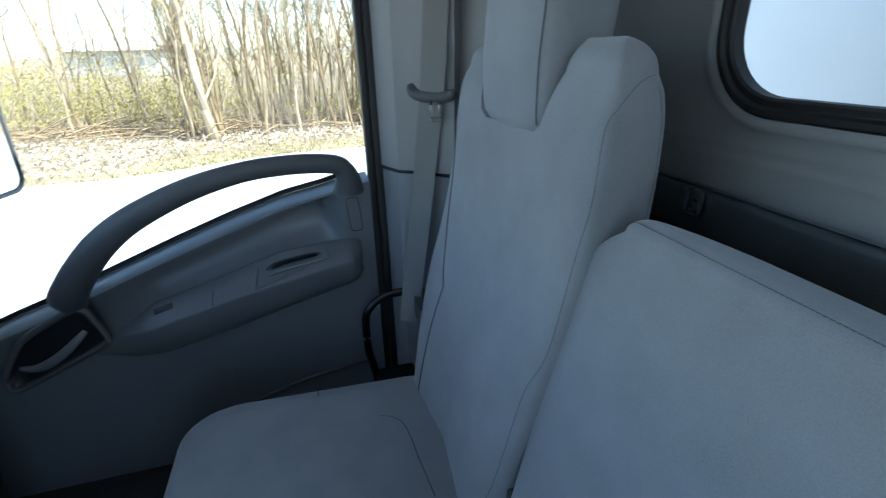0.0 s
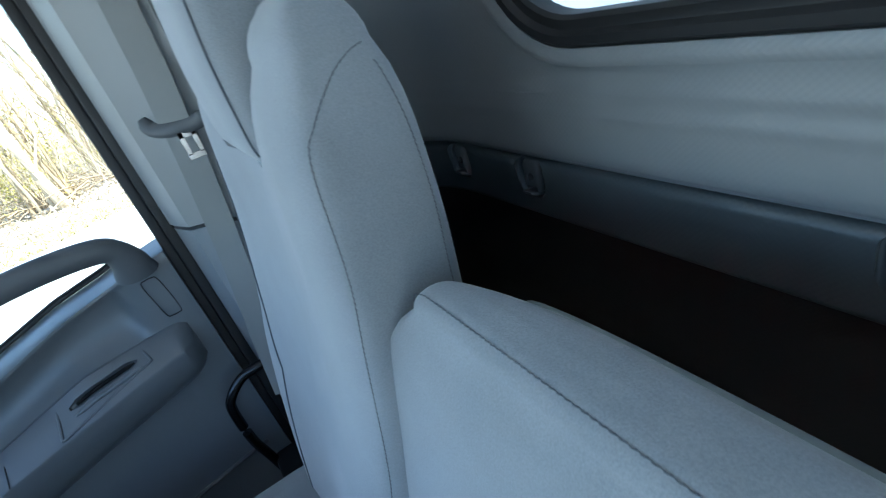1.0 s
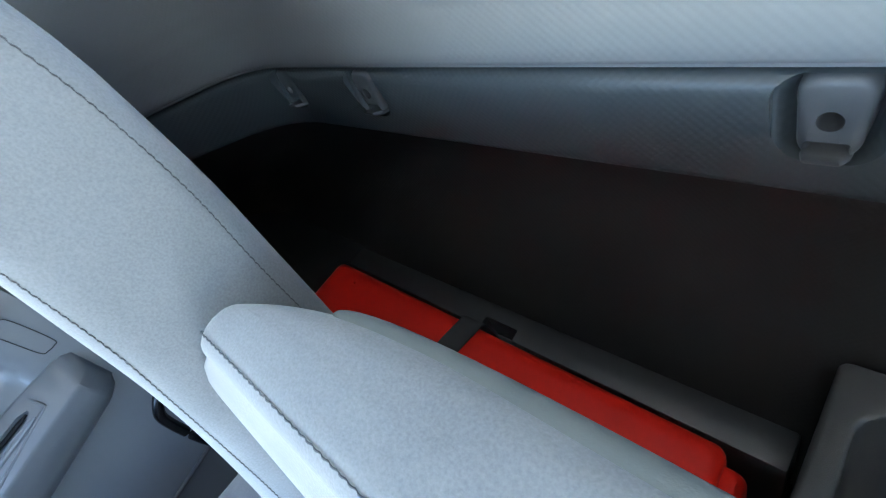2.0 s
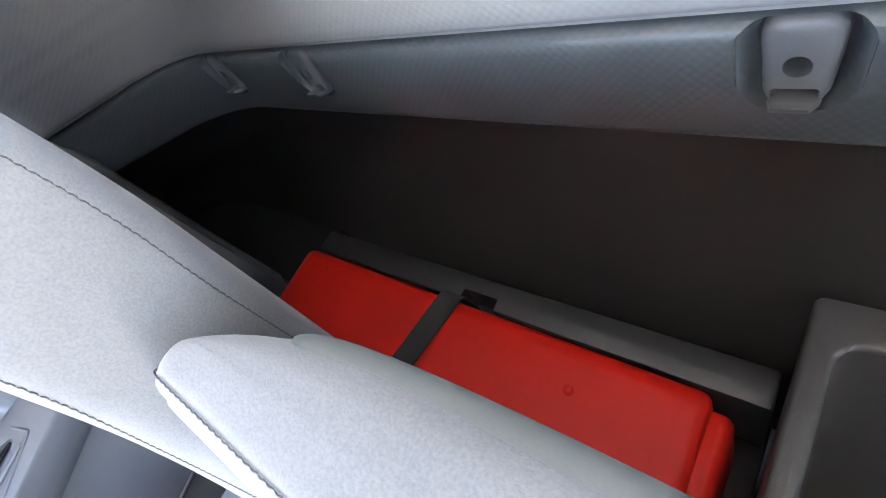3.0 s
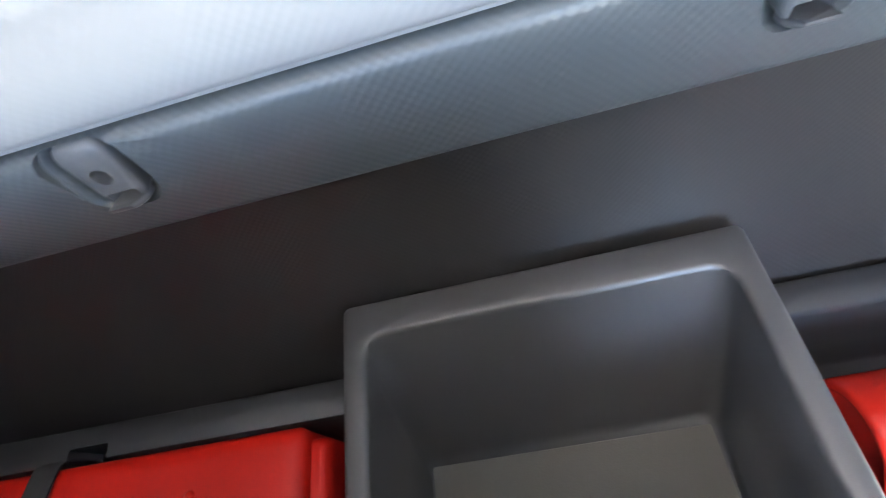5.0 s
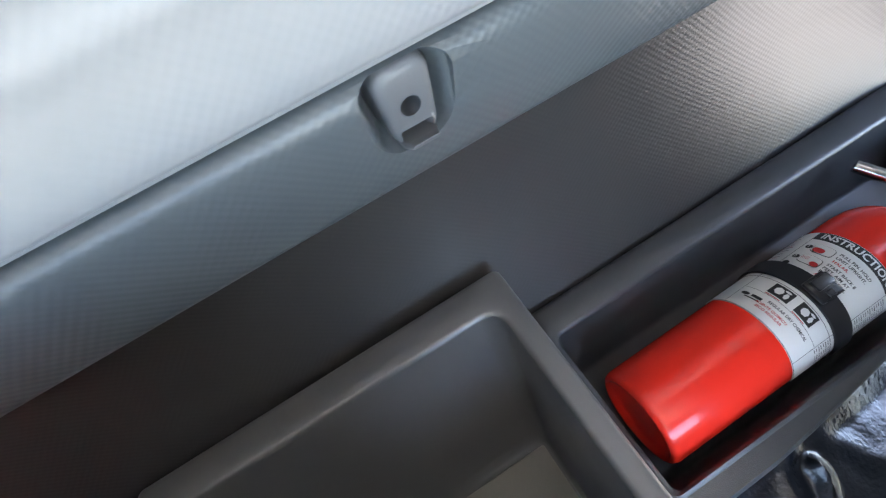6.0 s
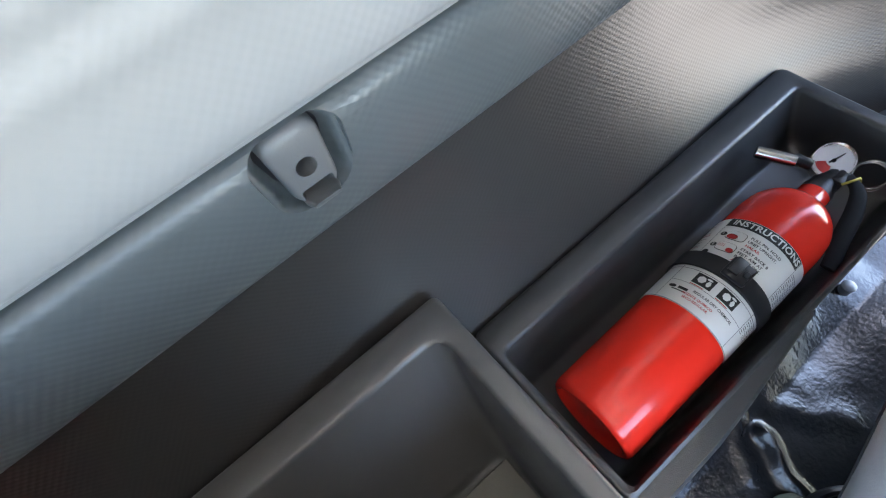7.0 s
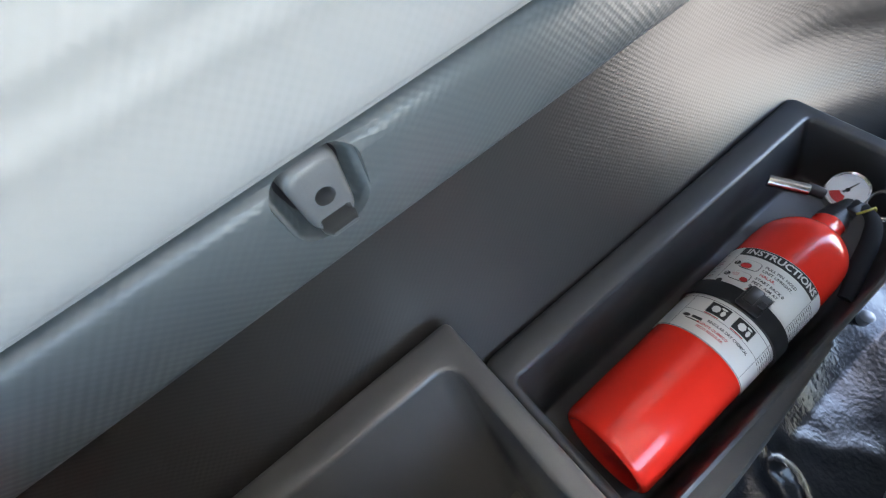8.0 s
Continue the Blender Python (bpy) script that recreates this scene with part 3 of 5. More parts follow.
def lerp_table(rows, z):
    """Smooth curve through the rows, with no bulge between them."""
    n = len(rows)
    if z <= rows[0][0]:
        return list(rows[0][1:])
    if z >= rows[-1][0]:
        return list(rows[-1][1:])
    i = max(k for k in range(n - 1) if rows[k][0] <= z)
    h = rows[i + 1][0] - rows[i][0]
    t = (z - rows[i][0]) / h
    out = []
    for c in range(1, len(rows[0])):
        d = (rows[i + 1][c] - rows[i][c]) / h

        def slope(k):
            if k == 0 or k == n - 1:
                return d
            d0 = (rows[k][c] - rows[k - 1][c]) / (rows[k][0] - rows[k - 1][0])
            d1 = (rows[k + 1][c] - rows[k][c]) / (rows[k + 1][0] - rows[k][0])
            return 0.0 if d0 * d1 <= 0 else 2 * d0 * d1 / (d0 + d1)
        m0, m1 = slope(i), slope(i + 1)
        t2, t3 = t * t, t * t * t
        out.append((2 * t3 - 3 * t2 + 1) * rows[i][c] + (t3 - 2 * t2 + t) * h * m0 + (3 * t2 - 2 * t3) * rows[i + 1][c] + (t3 - t2) * h * m1)
    return out


def pad(rows, cx, p=5.0, steps=28, n=56, top=0.03, dish=0.0, p_top=None):
    """An upholstered pad from rows of (z, half width, front y, back y), rounded over at its top."""
    bm = bmesh.new()
    rings = []
    z0, z1 = rows[0][0], rows[-1][0]
    for k in range(steps + 1):
        z = z0 + (z1 - z0) * k / steps
        hw, yf, yb = lerp_table(rows, z)
        pz = p if p_top is None else p + (p_top - p) * max(0.0, 1 - (z1 - z) / 0.06)
        rings.append(superring(cx, (yf + yb) / 2, z, hw, (yb - yf) / 2, pz, n))
    p = p if p_top is None else p_top
    hw, yf, yb = rows[-1][1:]
    for k in range(1, 9):
        a = math.pi / 2 * k / 8
        s = 1 - (1 - math.cos(a)) * min(1.0, top / max(0.001, (yb - yf) / 2))
        g = (1 - math.cos(a)) * top
        rings.append(superring(cx, (yf + yb) / 2, z1 + top * math.sin(a), hw - g, max(0.004, (yb - yf) / 2 - g), p, n))
    for q in (0.78, 0.55, 0.32, 0.08):     # close the crown evenly
        rings.append(superring(cx, (yf + yb) / 2, z1 + top, (hw - top) * q, max(0.004, (yb - yf) / 2 - top) * q, p, n))
    if dish:      # the middle of the front face lies back between the side bolsters
        hw0 = max(r[1] for r in rows)
        for ring in rings:
            yc = sum(q[1] for q in ring) / len(ring)
            for i, (x, y, z) in enumerate(ring):
                if y < yc - 0.01:
                    u = abs(x - cx) / (0.72 * hw0)
                    ring[i] = (x, y + dish * (1 - u * u) ** 2 if u < 1 else y, z)
    loft(bm, rings)
    return bm


# passenger seat
ps = thing("passenger_seat", "grey cloth passenger seat with high backrest and integral headrest", "seat", (-0.415, -0.45, FLOOR_Z))
CX = -0.415
back_rows = [(0.38, 0.19, -0.352, -0.180), (0.52, 0.214, -0.326, -0.166), (0.66, 0.224, -0.293, -0.156), (0.73, 0.226, -0.271, -0.151), (0.86, 0.227, -0.241, -0.143), (0.92, 0.227, -0.233, -0.140), (0.975, 0.226, -0.225, -0.141), (1.005, 0.222, -0.216, -0.145), (1.022, 0.213, -0.207, -0.149)]
backrest = part("backrest", pad(back_rows, CX, 8.0, 40, 96, 0.034, 0.016), CLOTH, ps, "", 60)
bm = bmesh.new()
loft(bm, [[(CX - 0.003 + sx * w, y, z) for sx, z in ((-1.75, 1.2), (-1, 0.985 + dz), (-0.93, 0.962 + dz), (-0.75, 0.950 + dz), (0.75, 0.950 + dz), (0.93, 0.962 + dz), (1, 0.985 + dz), (1.75, 1.2))] for y, w, dz in ((-0.30, 0.108, -0.004), (-0.21, 0.107, 0.0), (-0.16, 0.104, 0.03), (-0.1345, 0.102, 0.055))])
cut(backrest, link_mesh("tool", bm, None))
head_rows = [(0.945, 0.092, -0.214, -0.16), (0.957, 0.100, -0.224, -0.145), (0.975, 0.103, -0.228, -0.135), (1.02, 0.1045, -0.229, -0.128), (1.1, 0.106, -0.224, -0.118), (1.25, 0.104, -0.212, -0.112), (1.28, 0.10, -0.207, -0.112)]
part("headrest", pad(head_rows, CX - 0.003, 5.0, 20, 56, 0.04), CLOTH, ps, "", 60)
bm = bmesh.new()
rings = []
for z, g in ((0.26, 0.03), (0.29, 0.006), (0.33, 0.0), (0.37, 0.0), (0.395, 0.006), (0.410, 0.022), (0.417, 0.05)):
    rings.append([(CX + (x - CX), y, zz + (0.02 * ((-y - 0.3) / 0.5) if z > 0.36 else 0)) for x, y, zz in rring(CX - 0.212 + g, CX + 0.22 - g, -0.785 + g, -0.27, z, 0.09, 8)])
loft(bm, rings)
part("cushion", bm, CLOTH, ps, "", 60)
bm = bmesh.new()
rbox(bm, CX - 0.18, CX + 0.18, -0.74, -0.20, FLOOR_Z, 0.28, 0.02)
part("seat_base", bm, BLACK, ps, "dark seat base")

# middle seat, thinner, with a hard shell behind
ms = thing("middle_seat", "grey cloth middle seat backrest with a hard plastic rear shell", "seat", (0.0, -0.3, FLOOR_Z))
mid_rows = [(0.38, 0.204, -0.34, -0.185), (0.60, 0.220, -0.281, -0.172), (0.78, 0.226, -0.235, -0.158), (0.835, 0.224, -0.2215, -0.1545), (0.855, 0.215, -0.2155, -0.1545), (0.868, 0.204, -0.2100, -0.1545), (0.879, 0.190, -0.2035, -0.1545)]


def plan_ring(cx, z, hw, yf, yb, sweep):
    """Plan of a seat back: tight front corners, rear corners swept round in wide quarter ellipses."""
    rc = min(0.007, (yb - yf) * 0.28)
    y0, ay = yf + rc, yb - yf - rc
    half = [(hw - sweep * (1 - math.cos(t)), y0 + ay * math.sin(t)) for t in [math.pi / 2 * k / 16 for k in range(17)]]
    front = [(hw - rc * (1 - math.cos(t)), y0 - rc * math.sin(t)) for t in [math.pi / 2 * k / 4 for k in range(1, 5)]]
    xr, xf = hw - sweep, hw - rc
    right = [(cx + x, y, z) for x, y in half]
    rear = [(cx + xr - 2 * xr * k / 14, yb, z) for k in range(1, 14)]
    left = [(cx - x, y, z) for x, y in reversed(half)]
    fl = [(cx - x, y, z) for x, y in front]
    mid = [(cx - xf + 2 * xf * k / 14, yf, z) for k in range(1, 14)]
    fr = [(cx + x, y, z) for x, y in reversed(front)]
    return right + rear + left + fl + mid + fr


def swept_pad(rows, cx, top, sweep0, sweep1):
    bm = bmesh.new()
    rings = []
    z0, z1 = rows[0][0], rows[-1][0]
    for k in range(41):
        z = z0 + (z1 - z0) * k / 40
        hw, yf, yb = lerp_table(rows, z)
        t = min(1.0, max(0.0, (z - 0.70) / (z1 - 0.70)))
        rings.append(plan_ring(cx, z, hw, yf, yb, sweep0 + (sweep1 - sweep0) * t * t))
    hw, yf, yb = rows[-1][1:]
    for k in range(1, 9):
        t = math.pi / 2 * k / 8
        g = (1 - math.cos(t)) * top
        rings.append(plan_ring(cx, z1 + top * math.sin(t), hw - g, yf + g, yb - g, sweep1))
    depth = (yb - yf) / 2 - top
    for q in (0.35, 0.7, 0.95):
        rings.append(plan_ring(cx, z1 + top + 0.0006 * q, hw - top - depth * q, yf + top + depth * q, yb - top - depth * q, sweep1))
    loft(bm, rings)
    return bm


part("backrest", swept_pad(mid_rows, 0.024, 0.0135, 0.03, 0.125), CLOTH, ms, "", 60)
shell_rows = [(0.42, 0.150, -0.20, -0.170), (0.60, 0.156, -0.185, -0.156), (0.80, 0.150, -0.178, -0.1515), (0.84, 0.148, -0.177, -0.1505), (0.878, 0.138, -0.175, -0.1497)]
part("rear_shell", pad(shell_rows, 0.026, 4.0, 18, 64, 0.010, 0.0, 2.6), CLOTH_BACK, ms, "smooth grey plastic shell", 60)
bm = bmesh.new()
loft(bm, [rring(-0.15, 0.20, -0.78, -0.27, 0.27, 0.06), rring(-0.155, 0.205, -0.80, -0.27, 0.32, 0.07), rring(-0.155, 0.205, -0.80, -0.27, 0.38, 0.07), rring(-0.14, 0.19, -0.78, -0.28, 0.41, 0.06)])
part("cushion", bm, CLOTH, ms, "", 60)
bm = bmesh.new()
rbox(bm, -0.12, 0.17, -0.74, -0.22, FLOOR_Z + 0.0, 0.275, 0.02)
part("seat_base", bm, BLACK, ms, "dark seat base")

# driver seat, set further forward; only its rear edge comes into view
ds = thing("driver_seat", "grey cloth driver seat with a reclined backrest", "seat", (0.64, -0.5, FLOOR_Z))
driver_rows = [(0.40, 0.175, -0.455, -0.325), (0.551, 0.190, -0.405, -0.270), (0.695, 0.193, -0.350, -0.215), (0.774, 0.193, -0.322, -0.185), (0.90, 0.190, -0.293, -0.162), (1.02, 0.182, -0.28, -0.155)]
part("backrest", pad(driver_rows, 0.618, 6.0, 30, 64, 0.03), CLOTH, ds, "", 60)
part("headrest", pad([(1.03, 0.09, -0.265, -0.175), (1.10, 0.10, -0.272, -0.175), (1.24, 0.098, -0.27, -0.178)], 0.618, 5.0, 12, 40, 0.03), CLOTH, ds, "", 60)
bm = bmesh.new()
loft(bm, [rring(0.44, 0.80, -0.95, -0.45, 0.26, 0.07), rring(0.43, 0.81, -0.97, -0.45, 0.32, 0.08), rring(0.43, 0.81, -0.97, -0.45, 0.38, 0.08), rring(0.46, 0.78, -0.94, -0.47, 0.415, 0.07)])
part("cushion", bm, CLOTH, ds, "", 60)
bm = bmesh.new()
rbox(bm, 0.46, 0.78, -0.87, -0.44, FLOOR_Z, 0.27, 0.02)
part("seat_base", bm, BLACK, ds, "dark seat base")

# ---------------------------------------------------------------- vinyl cover behind the driver seat
bm = bmesh.new()
NX, NY = 140, 112
FOLDS = (((0.506, -0.214), (0.471, -0.262), 0.009, 0.010), ((0.513, -0.244), (0.492, -0.318), 0.020, 0.0085), ((0.545, -0.235), (0.60, -0.30), 0.007, 0.014))
grid = []
for i in range(NX + 1):
    row = []
    for j in range(NY + 1):
        x, y = 0.325 + 0.55 * i / NX, -0.62 + 0.44 * j / NY
        z = 0.37 + 0.024 * noise.noise((x * 7, y * 7, 3.1)) + 0.0035 * noise.noise((x * 20, y * 14, 1.7)) + 0.0004 * noise.noise((x * 70, y * 60, 5.0)) + 0.25 * max(0.0, x - 0.79) + 0.5 * max(0.0, y + 0.235)
        for (ax, ay), (bx, by), high, wide in FOLDS:
            u = min(1.0, max(0.0, ((x - ax) * (bx - ax) + (y - ay) * (by - ay)) / ((bx - ax) ** 2 + (by - ay) ** 2)))
            d = math.hypot(x - ax - u * (bx - ax) - 0.003 * math.sin(9 * u), y - ay - u * (by - ay))
            z += high * math.exp(-(d / wide) ** 2) * (0.75 + 0.25 * math.sin(2.5 + 3 * u))
        gap = math.hypot((x - 0.438) / 0.048, (y + 0.338) / 0.038) + 0.18 * noise.noise((x * 30, y * 30, 8.0))
        z -= 0.05 * min(1.0, max(0.0, (1.08 - gap) / 0.16))
        row.append(bm.verts.new((x, y, z)))
    grid.append(row)
for i in range(NX):
    for j in range(NY):
        bm.faces.new((grid[i][j], grid[i + 1][j], grid[i + 1][j + 1], grid[i][j + 1]))
r = bmesh.ops.extrude_face_region(bm, geom=list(bm.faces))
for v in [g for g in r["geom"] if isinstance(g, bmesh.types.BMVert)]:
    v.co.z = FLOOR_Z
vin = link_mesh("floor_cover", bm, VINYL, None, "", 60)
tagged(vin, "wrinkled glossy black vinyl cover over the floor hump", "floor cover", kind="structure")
bm = bmesh.new()
tube(bm, smooth_path([(0.545, -0.345, 0.385), (0.522, -0.325, 0.402), (0.502, -0.312, 0.406), (0.486, -0.309, 0.396), (0.468, -0.316, 0.390), (0.45, -0.345, 0.388)], 8), 0.0045, 8)
tagged(link_mesh("cable", bm, BLACK), "black cable lying on the vinyl floor cover", "cable")

bm = bmesh.new()
loft(bm, [superring(0.440, -0.338, 0.340, 0.060, 0.050, 3.0, 24), superring(0.440, -0.338, 0.378, 0.060, 0.050, 3.0, 24), superring(0.440, -0.338, 0.381, 0.057, 0.047, 3.0, 24), superring(0.440, -0.338, 0.3815, 0.03, 0.025, 3.0, 24)])
tagged(link_mesh("floor_plate", bm, material("pale_green_paint", (0.42, 0.45, 0.38), 0.6, grain=80, bump=0.1)), "pale green painted metal plate under the vinyl cover", "plate")

clip_t = tagged(link_mesh("push_clip", loft(bmesh.new(), [superring(0.731, -0.2124, 0.384 + dz, q, q, 2, 16) for dz, q in ((-0.04, 0.006), (0.003, 0.0075), (0.006, 0.0085), (0.009, 0.006), (0.010, 0.002))]), DOOR_GREY), "small grey push clip holding the vinyl cover", "clip")

# ---------------------------------------------------------------- fire extinguisher, lying in its tray
AX0, AY0, AZ0, AZ1, AY1 = 0.3475, -0.1235, 0.5765, 0.5795, -0.1215
R_EX = 0.0390


def axis_at(x):
    t = (x - AX0) / 0.30
    return AY0 + (AY1 - AY0) * t, AZ0 + (AZ1 - AZ0) * t


def turned(profile, n=48):
    """A body turned about the extinguisher's axis from (x, radius)."""
    bm = bmesh.new()
    rings = []
    for x, r in profile:
        cy, cz = axis_at(x)
        rings.append([(x, cy + r * math.sin(2 * math.pi * k / n), cz + r * math.cos(2 * math.pi * k / n)) for k in range(n)])
    loft(bm, rings)
    return bm


def on_skin(s, x, lift=0.0):
    """A place on the cylinder: s metres round from its top towards the seat, x along the cab."""
    cy, cz = axis_at(x)
    a = s / R_EX
    return Vector((x, cy - (R_EX + lift) * math.sin(a), cz + (R_EX + lift) * math.cos(a)))


def skin_patch(bm, s0, s1, x0, x1, lift):
    n = max(1, int(abs(s1 - s0) / 0.0025))
    lo = [bm.verts.new(on_skin(s0 + (s1 - s0) * k / n, x0, lift)) for k in range(n + 1)]
    hi = [bm.verts.new(on_skin(s0 + (s1 - s0) * k / n, x1, lift)) for k in range(n + 1)]
    for k in range(n):
        bm.faces.new((lo[k], lo[k + 1], hi[k + 1], hi[k]))
    return bm


def skin_disc(bm, s, x, rs, rx, lift, n=14, power=2.0):
    ring = []
    for k in range(n):
        a = 2 * math.pi * k / n
        c, q = math.cos(a), math.sin(a)
        ring.append(bm.verts.new(on_skin(s + rs * math.copysign(abs(c) ** (2 / power), c), x + rx * math.copysign(abs(q) ** (2 / power), q), lift)))
    bm.faces.new(ring)
    return bm


def letters(bm, text, size, s0, x0, lift, squeeze=1.0):
    """Letters wrapped round the cylinder: they read along s, their tops towards +x."""
    cu = bpy.data.curves.new("letters", "FONT")
    cu.body, cu.size, cu.resolution_u, cu.offset = text, size, 2, size * 0.022
    ob = new("letters", cu)
    dg = bpy.context.evaluated_depsgraph_get()
    me = bpy.data.meshes.new_from_object(ob.evaluated_get(dg))
    vs = [bm.verts.new(on_skin(s0 + v.co.x * squeeze, x0 + v.co.y, lift)) for v in me.vertices]
    for p in me.polygons:
        try:
            bm.faces.new([vs[i] for i in p.vertices])
        except ValueError:
            pass
    bpy.data.objects.remove(ob)
    bpy.data.meshes.remove(me)
    return bm


ext = thing("fire_extinguisher", "red dry chemical fire extinguisher lying in the plastic tray", "fire extinguisher", (0.50, -0.122, 0.537))
R = R_EX
prof = [(AX0 + 0.006, 0.012), (AX0 + 0.0055, 0.028), (AX0 + 0.0035, 0.031), (AX0 + 0.0005, 0.0325), (AX0, 0.0345), (AX0 + 0.001, 0.0370), (AX0 + 0.004, R - 0.0004), (AX0 + 0.008, R)]
prof += [(0.583, R), (0.590, R - 0.0006)]
for k in range(1, 9):
    a = math.pi / 2 * k / 9
    prof.append((0.590 + 0.034 * math.sin(a), 0.0135 + (R - 0.0141) * math.cos(a)))
prof += [(0.6265, 0.0150), (0.630, 0.0142), (0.643, 0.0138), (0.645, 0.012)]
cyl = part("cylinder", turned(prof), RED_PAINT, ext, "glossy red enamelled cylinder", 50)
part("valve", turned([(0.6435, 0.0135), (0.650, 0.0135), (0.652, 0.0115), (0.672, 0.0115), (0.674, 0.009)], 20), BLACK, ext, "black valve body")


def ring_tube(bm, centre, nrm, rad, r, n=28):
    q = Vector(nrm).to_track_quat("Z", "Y").to_matrix()
    pts = [Vector(centre) + q @ Vector((rad * math.cos(2 * math.pi * k / n), rad * math.sin(2 * math.pi * k / n), 0)) for k in range(n)]
    return tube(bm, pts, r, 8, nrm, 1.0, True)


G, GN = Vector((0.677, -0.1135, 0.590)), Vector((-0.42, -0.05, 0.9)).normalized()
bm = bmesh.new()
tube(bm, [G - GN * 0.010, G - GN * 0.009, G - GN * 0.001, G + GN * 0.003], [0.0155, 0.0172, 0.0172, 0.0166], 32)
ga = part("gauge", bm, STEEL, ext, "round pressure gauge with steel case")
bm = bmesh.new()
tube(bm, [G + GN * 0.0031, G + GN * 0.0038], [0.0150, 0.0150], 32)
dial = part("dial", bm, WHITE, ga, "white gauge dial with a red zone")
q = GN.to_track_quat("Z", "X").to_matrix()
bm = bmesh.new()
for a0, a1, r0, r1 in ((120, 190, 0.0055, 0.0125),):
    inn = [bm.verts.new(G + GN * 0.0044 + q @ Vector((r0 * math.cos(radians(a0 + (a1 - a0) * k / 8)), r0 * math.sin(radians(a0 + (a1 - a0) * k / 8)), 0))) for k in range(9)]
    out = [bm.verts.new(G + GN * 0.0044 + q @ Vector((r1 * math.cos(radians(a0 + (a1 - a0) * k / 8)), r1 * math.sin(radians(a0 + (a1 - a0) * k / 8)), 0))) for k in range(9)]
    for k in range(8):
        bm.faces.new((inn[k], inn[k + 1], out[k + 1], out[k]))
part("red_zone", bm, INK_RED, ga)
bm = bmesh.new()
tube(bm, [G + GN * 0.0050 + q @ Vector((-0.003, 0.002, 0)), G + GN * 0.0050 + q @ Vector((0.0095, -0.004, 0))], [0.0010, 0.0004], 6)
tube(bm, [G + GN * 0.0044, G + GN * 0.0056], 0.0018, 12)
part("needle", bm, INK, ga)
bm = bmesh.new()
tube(bm, [G + GN * 0.003, G + GN * 0.0095, G + GN * 0.0118, G + GN * 0.0125], [0.0162, 0.0160, 0.0145, 0.010], 32)
lens = part("lens", bm, CLEAR, ga, "clear gauge lens")
lens.visible_shadow = False
bm = bmesh.new()
tube(bm, [(0.6635, -0.103, 0.589), (0.6600, -0.088, 0.590)], 0.0052, 16)
part("nozzle_socket", bm, BLACK, ext)
bm = bmesh.new()
tube(bm, [(0.6585, -0.091, 0.5895), (0.6460, -0.060, 0.589), (0.6458, -0.0595, 0.589)], [0.0058, 0.0058, 0.0050], 20)
part("nozzle", bm, STEEL, ext, "bright metal nozzle")
bm = bmesh.new()
rbox(bm, -0.008, 0.008, -0.0055, 0.0055, -0.006, 0.006, 0.002, 2, Matrix.Translation((0.667, -0.128, 0.586)))
part("head_block", bm, BLACK, ext)
bm = bmesh.new()
lp = smooth_path([(0.672, -0.130, 0.590), (0.660, -0.145, 0.592), (0.640, -0.154, 0.590), (0.615, -0.160, 0.588), (0.592, -0.166, 0.588), (0.578, -0.168, 0.589)], 6)
tube(bm, lp, [0.0052 + 0.0022 * math.sin(k / len(lp) * math.pi) for k in range(len(lp))], 12, (0, 0, 1), 0.36)
part("squeeze_lever", bm, LEVER, ext, "black squeeze lever")
bm = bmesh.new()
ring_tube(bm, (0.6845, -0.143, 0.588), (-0.5, 0.1, 0.85), 0.0135, 0.0014)
ring_tube(bm, (0.6850, -0.1432, 0.5905), (-0.42, 0.15, 0.88), 0.0133, 0.0013)
part("pull_ring", bm, STEEL, ext, "steel safety pin ring")
bm = bmesh.new()
tube(bm, smooth_path([(0.657, -0.132, 0.593), (0.664, -0.137, 0.597), (0.672, -0.139, 0.594), (0.675, -0.141, 0.588)], 5), 0.0011, 6)
part("seal_tie", bm, material("yellow_tie", (0.6, 0.52, 0.1), 0.5), ext, "yellow plastic safety tie")

# paper label round the cylinder
lb = part("label", skin_patch(bmesh.new(), -0.062, 0.056, 0.4555, 0.5575, 0.0004), WHITE, ext, "white printed instruction label", 60)
bm = bmesh.new()
skin_patch(bm, -0.0340, 0.0330, 0.5475, 0.5570, 0.0007)
for sx, x in ((-0.029, 0.5375), (-0.029, 0.5235), (-0.030, 0.5140)):
    skin_disc(bm, sx, x, 0.0027, 0.0024, 0.0007)
for s0, s1, x0, x1 in ((-0.0345, -0.0341, 0.4560, 0.5570), (0.0334, 0.0338, 0.4560, 0.5570), (-0.062, 0.056, 0.4915, 0.4919), (-0.0340, 0.0330, 0.4770, 0.4773), (-0.062, 0.056, 0.4557, 0.4562)):
    skin_patch(bm, s0, s1, x0, x1, 0.0007)
for sx in (-0.0105, 0.0105):
    skin_patch(bm, sx - 0.0078, sx + 0.0078, 0.4795, 0.4905, 0.0007)
tagged(part("black_print", bm, INK, lb), kind="stuff")
bm = bmesh.new()
for sx, x in ((-0.0185, 0.5375), (-0.0185, 0.5235)):
    skin_disc(bm, sx, x, 0.0078, 0.0052, 0.0007, 20, 4)
tagged(part("picture_frame", bm, INK, lb), kind="stuff")
bm = bmesh.new()
for sx, x in ((-0.0185, 0.5375), (-0.0185, 0.5235)):
    skin_disc(bm, sx, x, 0.0074, 0.0048, 0.0010, 20, 4)
rng = random.Random(4)
for sx in (-0.0105, 0.0105):
    skin_disc(bm, sx - 0.002, 0.485, 0.0032, 0.0035, 0.0011, 7)
    skin_disc(bm, sx + 0.004, 0.484, 0.0017, 0.0030, 0.0011, 6)
    skin_disc(bm, sx + 0.003, 0.488, 0.0025, 0.0010, 0.0011, 6)
